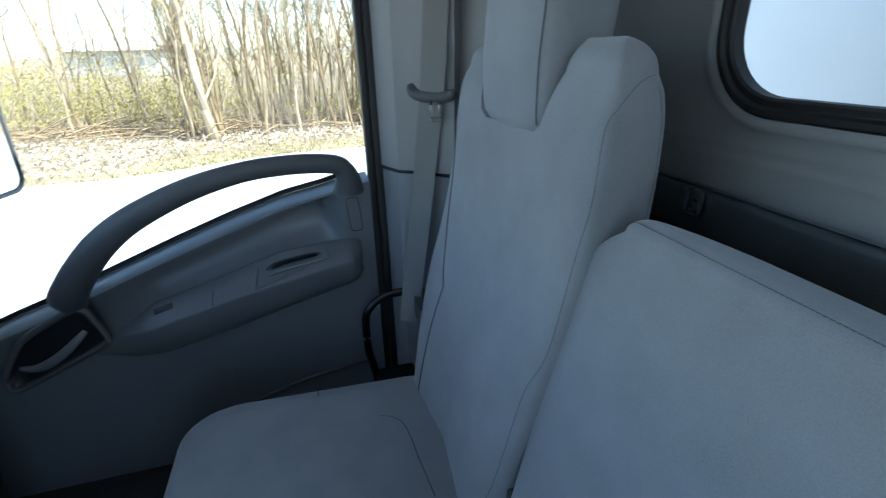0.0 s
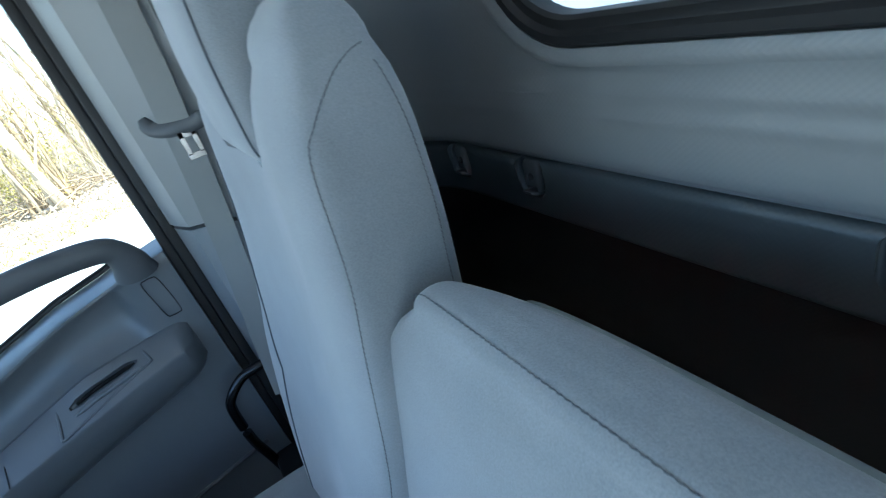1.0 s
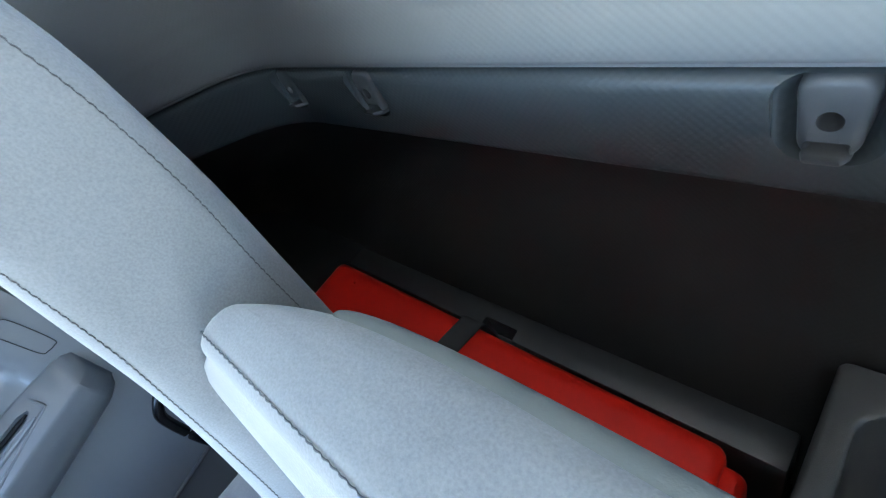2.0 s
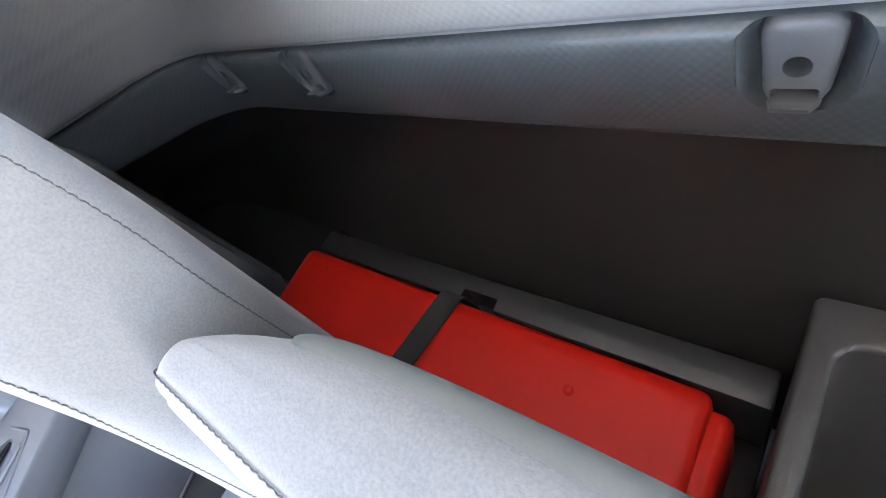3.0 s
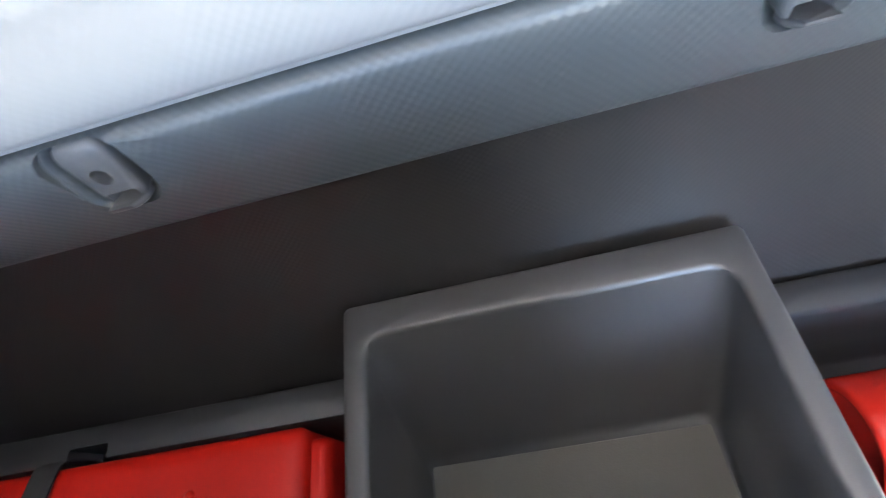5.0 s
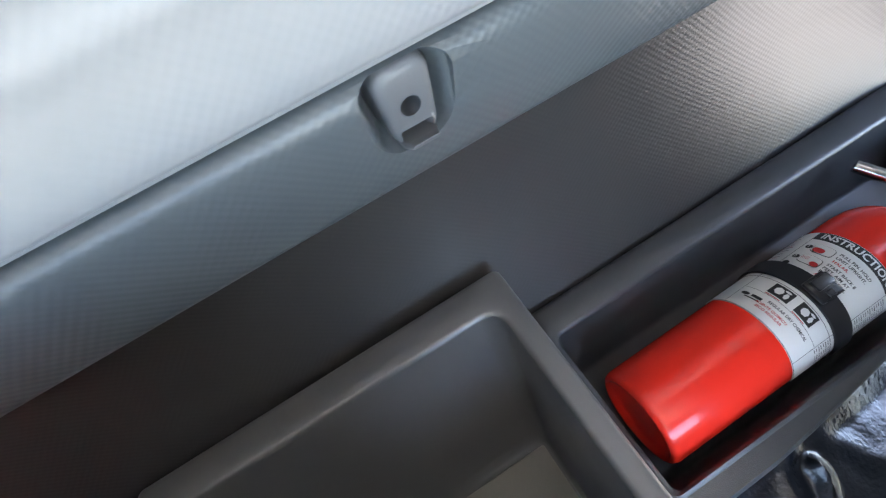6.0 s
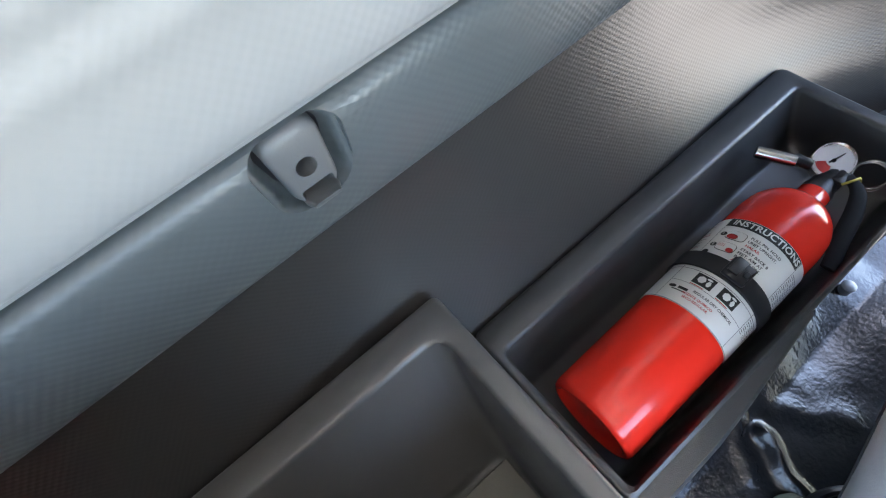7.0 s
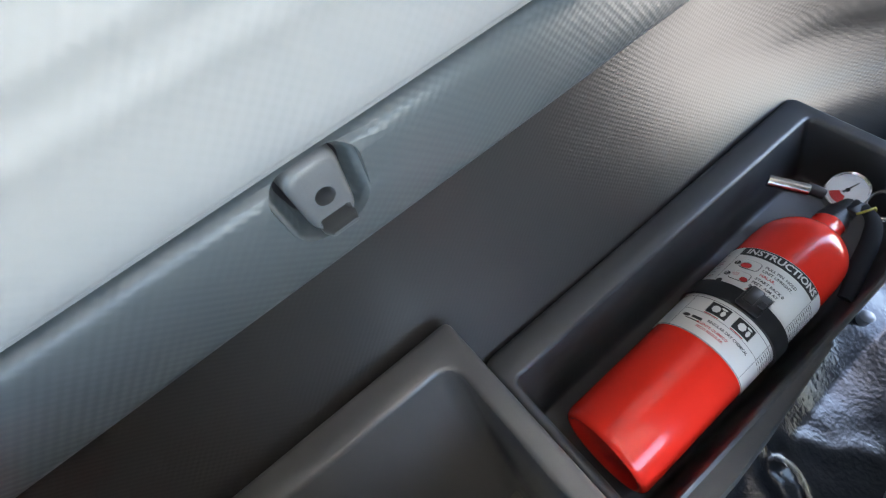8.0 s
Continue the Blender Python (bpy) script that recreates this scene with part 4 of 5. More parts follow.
tagged(part("picture_field", bm, WHITE, lb), kind="stuff")
bm = bmesh.new()
skin_disc(bm, -0.0205, 0.5355, 0.0042, 0.0028, 0.0013, 12, 2.6)
skin_disc(bm, -0.0140, 0.5210, 0.0028, 0.0024, 0.0013, 10, 2.6)
for k in range(5):
    skin_patch(bm, -0.0245 + k * 0.0011, -0.0242 + k * 0.0011, 0.5225, 0.5262 - 0.0004 * (k % 2), 0.0013)
letters(bm, "HALAR.", 0.0036, -0.0080, 0.5312, 0.0009)
letters(bm, "APUNTAR.", 0.0036, -0.0085, 0.5135, 0.0009)
letters(bm, "AGENTE QUIMICO", 0.0030, -0.0170, 0.4665, 0.0009)
letters(bm, "SECO REGULAR", 0.0030, -0.0150, 0.4630, 0.0009)
for sx in (-0.018, 0.003):
    skin_patch(bm, sx, sx + 0.011, 0.4776, 0.4784, 0.0009)
for k in range(3):
    for m_ in range(2):
        skin_patch(bm, -0.055, -0.040 - rng.random() * 0.006, 0.536 - 0.002 * m_ - 0.016 * k, 0.5364 - 0.002 * m_ - 0.016 * k, 0.0009)
tagged(part("red_print", bm, INK_RED, lb), kind="stuff")
bm = bmesh.new()
letters(bm, "PULL PIN. HOLD", 0.0036, -0.0085, 0.5398, 0.0009)
letters(bm, "UNIT UPRIGHT.", 0.0036, -0.0085, 0.5355, 0.0009)
letters(bm, "START BACK 8", 0.0036, -0.0085, 0.5262, 0.0009)
letters(bm, "FEET. AIM AT", 0.0036, -0.0085, 0.5220, 0.0009)
letters(bm, "BASE OF FIRE.", 0.0036, -0.0085, 0.5178, 0.0009)
letters(bm, "SQUEEZE LEVER", 0.0036, -0.0055, 0.5085, 0.0009)
letters(bm, "REGULAR DRY CHEMICAL", 0.0033, -0.0110, 0.4712, 0.0009, 0.92)
for k in range(11):
    x = 0.5440 - 0.0044 * k - (0.0 if k < 7 else 0.022)
    if x > 0.459:
        for m_ in range(3):
            skin_patch(bm, 0.0348 + 0.0062 * m_, 0.0348 + 0.0062 * m_ + 0.003 + 0.0028 * rng.random(), x, x + 0.0006, 0.0009)
            skin_patch(bm, 0.0348 + 0.0062 * m_, 0.0348 + 0.0062 * m_ + 0.003 + 0.0028 * rng.random(), x - 0.0020, x - 0.0015, 0.0009)
for k in range(10):
    x = 0.5520 - 0.0046 * k - (0.0 if k < 8 else 0.020)
    skin_patch(bm, -0.0575, -0.0575 + 0.010 + 0.008 * rng.random(), x, x + 0.0005, 0.0009)
# maker's mark as a plain shape
skin_disc(bm, -0.0275, 0.4700, 0.0035, 0.0018, 0.0009, 8)
skin_patch(bm, -0.0265, -0.0145, 0.4668, 0.4678, 0.0009)
skin_patch(bm, -0.0225, -0.0145, 0.4690, 0.4716, 0.0009)
tagged(part("printed_text", bm, INK, lb), kind="stuff")
bm = bmesh.new()
letters(bm, "INSTRUCTIONS", 0.0085, -0.0295, 0.5495, 0.0011, 1.02)
for num, x in (("1", 0.5362), ("2", 0.5222)):
    letters(bm, num, 0.0038, -0.0300, x, 0.0011)
tagged(part("white_print", bm, WHITE, lb), kind="stuff")

# its black holding strap
hs = thing("extinguisher_strap", "black rubber strap with a plastic clip round the extinguisher", "strap", (0.505, -0.122, 0.538))
bm = bmesh.new()
rings = []
for k in range(41):
    a = -2.0 + 4.05 * k / 40
    ring = []
    for dx, lift in ((-0.0085, 0.0012), (-0.0080, 0.0028), (0.0080, 0.0028), (0.0085, 0.0012)):
        ring.append(tuple(on_skin(a * R_EX, 0.503 + dx, lift)))
    rings.append(ring)
loft(bm, rings)
part("band", bm, BLACK, hs, "", 40)
mclip = Matrix.Translation(on_skin(0.002, 0.506, 0.006)) @ Matrix.Rotation(0.05, 4, "X")
bm = bmesh.new()
rbox(bm, -0.0095, 0.0095, -0.0095, 0.0095, -0.0035, 0.0008, 0.0012, 2, mclip)
rbox(bm, -0.0065, 0.0105, -0.0015, 0.0075, 0.0004, 0.0026, 0.0008, 2, mclip @ Matrix.Rotation(0.12, 4, "Y"))
part("clip", bm, BLACK, hs, "black plastic clip")
bm = bmesh.new()
rbox(bm, -0.003, 0.003, -0.0085, -0.0035, 0.0004, 0.0022, 0.0006, 1, mclip)
rbox(bm, -0.008, 0.008, -0.0098, -0.0088, -0.001, 0.0020, 0.0004, 1, mclip)
part("latch", bm, BLACK, hs)

# ---------------------------------------------------------------- stitching on the seats


def edge_line(rows, cx, side, front, p, z0, z1, inset=0.008, lift=0.0006, n=60):
    """A line up a pad's edge: side -1 or 1, on its front or rear corner."""
    pts = []
    for k in range(n + 1):
        z = z0 + (z1 - z0) * k / n
        hw, yf, yb = lerp_table(rows, z)
        a = math.pi / 4
        c = math.cos(a) ** (2 / p)
        y = (yf + yb) / 2 + (-1 if front else 1) * (yb - yf) / 2 * c
        pts.append((cx + side * (hw * c + lift), y - (lift if front else -lift), z))
    return pts


def side_x(y, z, rows=back_rows, cx=CX, p=8.0):
    """The right side of the backrest at a height and depth."""
    hw, yf, yb = lerp_table(rows, min(z, rows[-1][0]))
    u = min(0.97, abs(y - (yf + yb) / 2) / ((yb - yf) / 2))
    return cx + hw * (1 - u ** p) ** (1 / p)


FRONT_EDGE = [(-0.335, 0.44), (-0.317, 0.52), (-0.285, 0.662), (-0.259, 0.732), (-0.232, 0.86), (-0.224, 0.905), (-0.217, 0.972), (-0.207, 0.992), (-0.190, 1.009), (-0.174, 1.018), (-0.162, 1.021)]
REAR_EDGE = [(-0.170, 0.50), (-0.167, 0.72), (-0.161, 0.86), (-0.156, 0.92), (-0.156, 0.965), (-0.159, 0.995), (-0.162, 1.012)]
e1 = [Vector((side_x(p.y, p.z) + 0.0004, p.y, p.z)) for p in smooth_path([(0, y, z) for y, z in FRONT_EDGE], 8)]
e2 = [Vector((side_x(p.y, p.z) + 0.0002, p.y, p.z)) for p in smooth_path([(0, y, z) for y, z in REAR_EDGE], 8)]
bm = bmesh.new()
stitches(bm, e1)
part("front_stitching", bm, THREAD_PALE, ps, "dark seam stitching")
bm = bmesh.new()
stitches(bm, e2)
part("rear_stitching", bm, THREAD_PALE, ps, "dark seam stitching")
# seam lines on the front face: centre panel and lumbar
bm = bmesh.new()


def face_pt(x, z, rows=back_rows, cx=CX, p=8.0, lift=0.0008):
    hw, yf, yb = lerp_table(rows, z)
    u = min(0.999, abs(x - cx) / hw)
    w = abs(x - cx) / (0.72 * 0.227)
    return (x, (yf + yb) / 2 - (yb - yf) / 2 * (1 - u ** p) ** (1 / p) - lift + (0.016 * (1 - w * w) ** 2 if w < 1 else 0), z)


for run in ([(-0.622, 0.92), (-0.592, 0.80), (-0.555, 0.71), (-0.524, 0.655)], [(-0.524, 0.655), (-0.535, 0.58), (-0.541, 0.49), (-0.544, 0.42)]):
    tube(bm, [face_pt(p.x, p.z) for p in smooth_path([(x, 0, z) for x, z in run], 10)], 0.0011, 5)
part("panel_seam", bm, THREAD, ps, "dark seam line")
bm = bmesh.new()
hp = edge_line(head_rows, CX - 0.003, 1, True, 5.0, 0.96, 1.28)
tube(bm, hp, 0.0008, 5)
part("headrest_seam", bm, THREAD, ps, "dark seam line")
bm = bmesh.new()
for pts in ([(-0.62, -0.535, 0.4245), (-0.485, -0.536, 0.4245), (-0.348, -0.532, 0.4245), (-0.22, -0.53, 0.4245)], [(-0.535, -0.44, 0.4215), (-0.506, -0.445, 0.4215), (-0.47, -0.392, 0.4205), (-0.367, -0.38, 0.4205), (-0.299, -0.374, 0.4205)]):
    tube(bm, smooth_path(pts, 8), 0.0011, 6)
part("cushion_seam", bm, THREAD, ps, "dark seam line")
bm = bmesh.new()
run = smooth_path([(-0.1745, -0.1972, 0.872), (-0.1715, -0.1972, 0.880), (-0.166, -0.1972, 0.8865), (-0.156, -0.1970, 0.8905)], 6) + [Vector((-0.152 + 0.35 * k / 50, -0.1968, 0.8912)) for k in range(51)]
stitches(bm, run)
part("stitching", bm, THREAD, ms, "dark seam stitching")

bm = bmesh.new()
seam = []
for k in range(31):
    z = 0.45 + 0.5 * k / 30
    hw, yf, yb = lerp_table(driver_rows, z)
    u = 0.80
    seam.append((0.618 - hw * u, (yf + yb) / 2 + (yb - yf) / 2 * (1 - u ** 6) ** (1 / 6) + 0.0004, z))
tube(bm, seam, 0.0012, 6)
part("rear_seam", bm, THREAD_PALE, ds, "grey seam line")

# ---------------------------------------------------------------- passenger door
door = thing("door_1", "closed grey plastic passenger door with armrest and arched grab handle", "door", (-0.87, -0.9, FLOOR_Z), kind="structure")


def curve_at(tab, y):
    ys = [a for a, _ in tab]
    return float(np.interp(y, ys, [b for _, b in tab]))


SILL = [(-1.42, 0.448), (-1.148, 0.549), (-1.065, 0.577), (-0.966, 0.617), (-0.801, 0.680), (-0.68, 0.723), (-0.557, 0.762), (-0.47, 0.779), (-0.44, 0.787), (-0.36, 0.800)]
CREASE = [(-1.0, 0.47), (-0.93, 0.50), (-0.859, 0.544), (-0.733, 0.578), (-0.64, 0.608), (-0.577, 0.627), (-0.473, 0.636), (-0.43, 0.638), (-0.41, 0.637), (-0.40, 0.631)]
LOWCR = [(-1.0, 0.455), (-0.93, 0.487), (-0.83, 0.513), (-0.734, 0.538), (-0.648, 0.558), (-0.5, 0.590), (-0.43, 0.604), (-0.40, 0.606)]
ARMBOT = [(-1.0, 0.44), (-0.91, 0.420), (-0.853, 0.422), (-0.729, 0.449), (-0.598, 0.485), (-0.464, 0.519), (-0.43, 0.528), (-0.41, 0.540), (-0.40, 0.556)]
bm = bmesh.new()
rings = []
YS = [-1.42 + (1.42 - 0.366) * k / 70 for k in range(71)]
for y in YS:
    zs, zc = curve_at(SILL, y), curve_at(CREASE, max(y, -1.0)) if y > -1.0 else curve_at(SILL, y) - 0.12
    b = min(1.0, max(0.0, (y + 0.475) / 0.025))     # the block at the rear edge is flush
    sc = 0.046 * (1 - b)
    lg = min(1.0, max(0.0, (-0.47 - y) / 0.2))
    ring = [(-0.942, y, zs - 0.034), (-0.926, y, zs - 0.0185), (-0.90, y, zs - 0.0215), (-0.862, y, zs - 0.0245 - 0.006 * lg), (-0.856, y, zs - 0.0265 - 0.008 * lg), (-0.8535 - sc * 0.05, y, zs - 0.031 - 0.008 * lg), (-0.856 - sc * 0.85, y, zs - 0.3 * (zs - zc)), (-0.856 - sc, y, zs - 0.6 * (zs - zc)),
            (-0.857 - sc * 0.7, y, zs - 0.85 * (zs - zc)), (-0.858, y, zc), (-0.862, y, 0.42), (-0.866, y, 0.30), (-0.862, y, 0.20), (-0.852, y, 0.14), (-0.856, y, FLOOR_Z + 0.01), (-0.942, y, FLOOR_Z + 0.01)]
    rings.append(ring)
loft(bm, rings)
panel = part("door_panel", bm, DOOR_GREY, door, "", 40)


def arm_point(y, v):
    """On the armrest's sloping top: v 0 at the upper crease, 1 at the front edge."""
    k = min(1.0, max(0.0, (-0.398 - y) / 0.024)) ** 0.4 * min(1.0, max(0.05, (y + 1.0) / 0.12))
    a, b = Vector((-0.858, y, curve_at(CREASE, y))), Vector((-0.858 + 0.046 * k, y, curve_at(LOWCR, y)))
    return a.lerp(b, v)


bm = bmesh.new()
rings = []
for i in range(61):
    y = -0.995 + 0.597 * (1 - (1 - i / 60) ** 1.6)
    k = min(1.0, max(0.0, (-0.398 - y) / 0.024)) ** 0.4 * min(1.0, max(0.02, (y + 0.995) / 0.12))
    zc, zl, zb = curve_at(CREASE, y), curve_at(LOWCR, y), curve_at(ARMBOT, y)
    e = 0.046 * k
    ring = [(-0.858 - 0.02, y, zc), (-0.858 + 0.001 * k, y, zc + 0.004 * k), (-0.858 + 0.004 * k, y, zc + 0.003 * k), (-0.858 + e * 0.5, y, (zc + zl) / 2 + 0.0008), (-0.858 + e * 0.97, y, zl + 0.002), (-0.858 + e, y, zl - 0.001), (-0.858 + e, y, zl - 0.006), (-0.858 + e * 0.98, y, zl - 0.3 * (zl - zb)), (-0.858 + e * 0.85, y, zl - 0.65 * (zl - zb)),
            (-0.858 + e * 0.5, y, zl - 0.9 * (zl - zb)), (-0.858 + e * 0.1, y, zb), (-0.858 - 0.02, y, zb - 0.004)]
    rings.append(ring)
loft(bm, rings)
arm = part("armrest", bm, DOOR_SHADED, door, "grey moulded armrest, shade put into its colour", 28)
bm = bmesh.new()
tube(bm, [arm_point(-0.616 + 0.122 * k / 8, 0.36) + Vector((-0.001, 0, -0.001)) for k in range(9)], [0.004] + [0.0085] * 7 + [0.004], 10)
cut(arm, link_mesh("tool", bm, None))
bm = bmesh.new()
corners = [arm_point(-0.634, 0.08), arm_point(-0.645, 0.93), arm_point(-0.474, 0.62), arm_point(-0.482, 0.08)]
outline = []
for p, q in zip(corners, corners[1:] + corners[:1]):
    outline += [p.lerp(q, k) for k in (0.03, 0.06, 0.2, 0.4, 0.6, 0.8, 0.94, 0.97)]
tube(bm, [p + Vector((0.0004, 0, 0.0010)) for p in outline], 0.0026, 8, (1, 0, 0), 1.0, True)
part("pull_cup_border", bm, DOOR_SHADED, door, "raised border of the pull cup", 60)
# black bar laid in the pull cup's recess to paint its shade
bm = bmesh.new()
tube(bm, [arm_point(-0.606 + 0.104 * k / 8, 0.33) + Vector((-0.0042, 0, -0.0042)) for k in range(9)], [0.002] + [0.0036] * 7 + [0.002], 8)
part("pull_cup_shade", bm, LEVER, door, "black bar painting the shade in the pull cup's recess")
bm = bmesh.new()
tube(bm, [arm_point(-0.612 + 0.118 * k / 8, 0.60) + Vector((0.001, 0, 0.001)) for k in range(9)], [0.002] + [0.0042] * 7 + [0.002], 8)
part("pull_cup_bar", bm, DOOR_GREY, door)
bm = bmesh.new()
rbox(bm, -0.003, 0.003, -0.021, 0.021, -0.0075, 0.0075, 0.002, 2, Matrix.Translation(arm_point(-0.842, 0.35)) @ Matrix.Rotation(radians(14), 4, "X") @ Matrix.Rotation(radians(-35), 4, "Y"))
part("switch_slot", bm, BLACK, door, "black switch slot")
bm = bmesh.new()
tube(bm, [arm_point(-0.733, 0.03) + Vector((0, 0, 0.001)), arm_point(-0.736, 0.5) + Vector((0.0004, 0, 0.0012)), arm_point(-0.738, 1.0) + Vector((0.0006, 0, 0.0016))], 0.0010, 6)
part("armrest_joint", bm, BLACK, door)
bm = bmesh.new()
tube(bm, smooth_path([(-0.8515, -0.423, 0.735), (-0.8515, -0.414, 0.740), (-0.8515, -0.404, 0.740), (-0.8515, -0.397, 0.735), (-0.8515, -0.393, 0.70), (-0.8515, -0.392, 0.665), (-0.8515, -0.398, 0.660), (-0.8515, -0.410, 0.660), (-0.8515, -0.417, 0.665), (-0.8515, -0.421, 0.70)], 5, True), 0.0009, 6, (1, 0, 0), 1.0, True)
part("blanking_cap_joint", bm, BLACK, door)

# arched grab handle over the sill
bm = bmesh.new()
hpth = smooth_path([(-0.846, -0.415, 0.760), (-0.836, -0.415, 0.790), (-0.828, -0.428, 0.818), (-0.824, -0.465, 0.829), (-0.820, -0.54, 0.833), (-0.818, -0.63, 0.826), (-0.818, -0.735, 0.800), (-0.820, -0.84, 0.755), (-0.825, -0.91, 0.708), (-0.834, -0.965, 0.652), (-0.845, -1.005, 0.600), (-0.862, -1.020, 0.578)], 8)
n_h = len(hpth)
tube(bm, hpth, [0.034 - 0.013 * min(1, k / 14) + 0.017 * max(0.0, (k - 0.45 * n_h) / (0.55 * n_h)) for k in range(n_h)], 20, (1, 0, 0), 0.72)
part("grab_handle", bm, DOOR_DARK, door, "dark grey arched grab handle", 60)

# window weatherstrip along the sill and the black seal at the rear edge
bm = bmesh.new()
for off, rad in ((0.004, 0.004), (0.010, 0.0025)):
    tube(bm, [(-0.930 + off * 0.3, y, curve_at(SILL, y) - 0.019 + off) for y in YS if y < -0.40], rad, 8)
part("weatherstrip", bm, RUBBER, door, "black rubber window strip")
bm = bmesh.new()
rbox(bm, -0.895, -0.868, -0.366, -0.349, FLOOR_Z + 0.02, 1.5, 0.004)
part("rear_seal", bm, RUBBER, door, "black rubber door seal")
bm = bmesh.new()
rbox(bm, -0.893, -0.864, -0.3488, -0.331, FLOOR_Z + 0.02, 1.5, 0.004)
part("inner_seal", bm, RUBBER, door, "black rubber door seal")

# door release
bez = bmesh.new()
bp_ = [(-1.176, 0.404), (-1.176, 0.424), (-1.138, 0.484), (-1.103, 0.517), (-1.02, 0.558), (-0.992, 0.556), (-0.980, 0.530), (-0.966, 0.484), (-0.975, 0.468), (-1.06, 0.430), (-1.158, 0.389)]
tube(bez, smooth_path([(-0.848, y, z) for y, z in bp_], 5, True), 0.0075, 8, (1, 0, 0), 1.0, True)
bezel = part("release_bezel", bez, DOOR_DARK, door, "dark surround of the door release")
bm = bmesh.new()
cup_line = smooth_path([(0, y, z) for y, z in bp_], 5, True)
cc = Vector((0, -1.07, 0.475))
loft(bm, [[(x, *(cc + (p - cc) * g).yz) for p in cup_line] for x, g in ((-0.849, 0.93), (-0.853, 0.90), (-0.8555, 0.80))], True, False, True)
part("release_cup", bm, BLACK, bezel, "dark release cup")
bm = bmesh.new()
lev = smooth_path([(-0.848, -1.142, 0.440), (-0.840, -1.115, 0.440), (-0.836, -1.085, 0.448), (-0.835, -1.05, 0.468), (-0.837, -1.02, 0.492), (-0.845, -1.002, 0.508)], 6)
tube(bm, lev, [0.006 + 0.0045 * math.sin(math.pi * k / (len(lev) - 1)) for k in range(len(lev))], 12, (1, 0, 0), 0.55)
part("release_lever", bm, DOOR_GREY, bezel, "grey door release lever")
bm = bmesh.new()
tube(bm, smooth_path([(-0.862, -0.80, 0.20), (-0.860, -0.678, 0.237), (-0.859, -0.576, 0.266), (-0.859, -0.47, 0.284), (-0.863, -0.40, 0.290)], 6), 0.0045, 8)
part("lower_moulding", bm, DOOR_DARK, door)
bm = bmesh.new()
PY = (-1.42, -1.0, -0.7, -0.45, -0.36)
loft(bm, [[(x, y, curve_at(SILL, y) - 0.05) for y in PY] + [(x, y, 1.5) for y in (-0.36, -0.7, -1.2, -1.42)] for x in (-0.936, -0.932)])
wp = part("pane", bm, GLASS, door)
wp.visible_shadow = False

# ---------------------------------------------------------------- belt, buckle tongue and bar
belt = thing("seat_belt", "grey webbing seat belt hanging on the pillar", "seat belt", (-0.75, -0.25, 0.5))
bm = bmesh.new()
bp2 = smooth_path([(-0.704, -0.236, 1.16), (-0.707, -0.238, 1.13), (-0.722, -0.247, 0.98), (-0.738, -0.258, 0.86), (-0.745, -0.278, 0.70), (-0.752, -0.298, 0.56), (-0.756, -0.312, 0.45)], 8)


def webbing(bm, pts):
    """A flat band of webbing along the pillar."""
    return loft(bm, [[(p.x - 0.0130, p.y - 0.0200, p.z), (p.x + 0.0130, p.y + 0.0200, p.z), (p.x + 0.0143, p.y + 0.0191, p.z), (p.x - 0.0117, p.y - 0.0209, p.z)] for p in pts])


part("webbing", webbing(bm, bp2), WEB, belt)
bm = webbing(bmesh.new(), [Vector((-0.709, -0.242, 1.05)), Vector((-0.714, -0.248, 0.985)), Vector((-0.717, -0.251, 0.955))])
part("fold", bm, WEB, belt)
bm = bmesh.new()
tube(bm, smooth_path([(-0.742, -0.285, 0.986), (-0.735, -0.280, 0.970), (-0.722, -0.262, 0.963), (-0.710, -0.240, 0.962), (-0.698, -0.220, 0.964), (-0.693, -0.209, 0.972)], 6), [0.006, 0.0075, 0.009] + [0.0105] * 25 + [0.009, 0.0075, 0.006], 10, (1, 0, 0), 0.5)
tg = part("tongue_grip", bm, DOOR_DARK, belt, "dark plastic grip of the belt tongue")
bm = bmesh.new()
for y0, y1, z0, z1 in ((-0.2555, -0.2485, 0.922, 0.956), (-0.2385, -0.2315, 0.922, 0.956), (-0.2555, -0.2315, 0.916, 0.925), (-0.2555, -0.2315, 0.947, 0.956)):
    rbox(bm, -0.7125, -0.710, y0, y1, z0, z1, 0.0006, 1)
part("tongue", bm, STEEL, tg, "steel belt tongue")
bm = bmesh.new()
tube(bm, smooth_path([(-0.735, -0.275, 1.165), (-0.726, -0.262, 1.143), (-0.702, -0.23, 1.138), (-0.685, -0.198, 1.143), (-0.680, -0.186, 1.165), (-0.702, -0.228, 1.185)], 6, True), 0.008, 8, (1, 0, 0), 0.6, True)
part("guide_loop", bm, DOOR_DARK, belt, "dark belt guide loop")
bar = thing("seat_side_bar", "black bent steel tube beside the passenger seat", "bar", (-0.79, -0.40, FLOOR_Z))
bm = bmesh.new()
tube(bm, smooth_path([(-0.775, -0.30, 0.522), (-0.782, -0.335, 0.518), (-0.79, -0.368, 0.508), (-0.79, -0.398, 0.485), (-0.79, -0.411, 0.455), (-0.79, -0.412, 0.37), (-0.79, -0.402, 0.31), (-0.79, -0.39, 0.22), (-0.79, -0.38, FLOOR_Z)], 7), 0.0095, 12)
part("tube", bm, material("gloss_black_paint", (0.006, 0.006, 0.007), 0.22, grain=200, bump=0.02, spec=0.4), bar, "gloss black bent tube")
bm = bmesh.new()
tube(bm, [(-0.770, -0.318, 0.521), (-0.764, -0.318, 0.521)], [0.006, 0.004], 10)
part("bolt", bm, STEEL, bar, "steel bolt")
bm = bmesh.new()
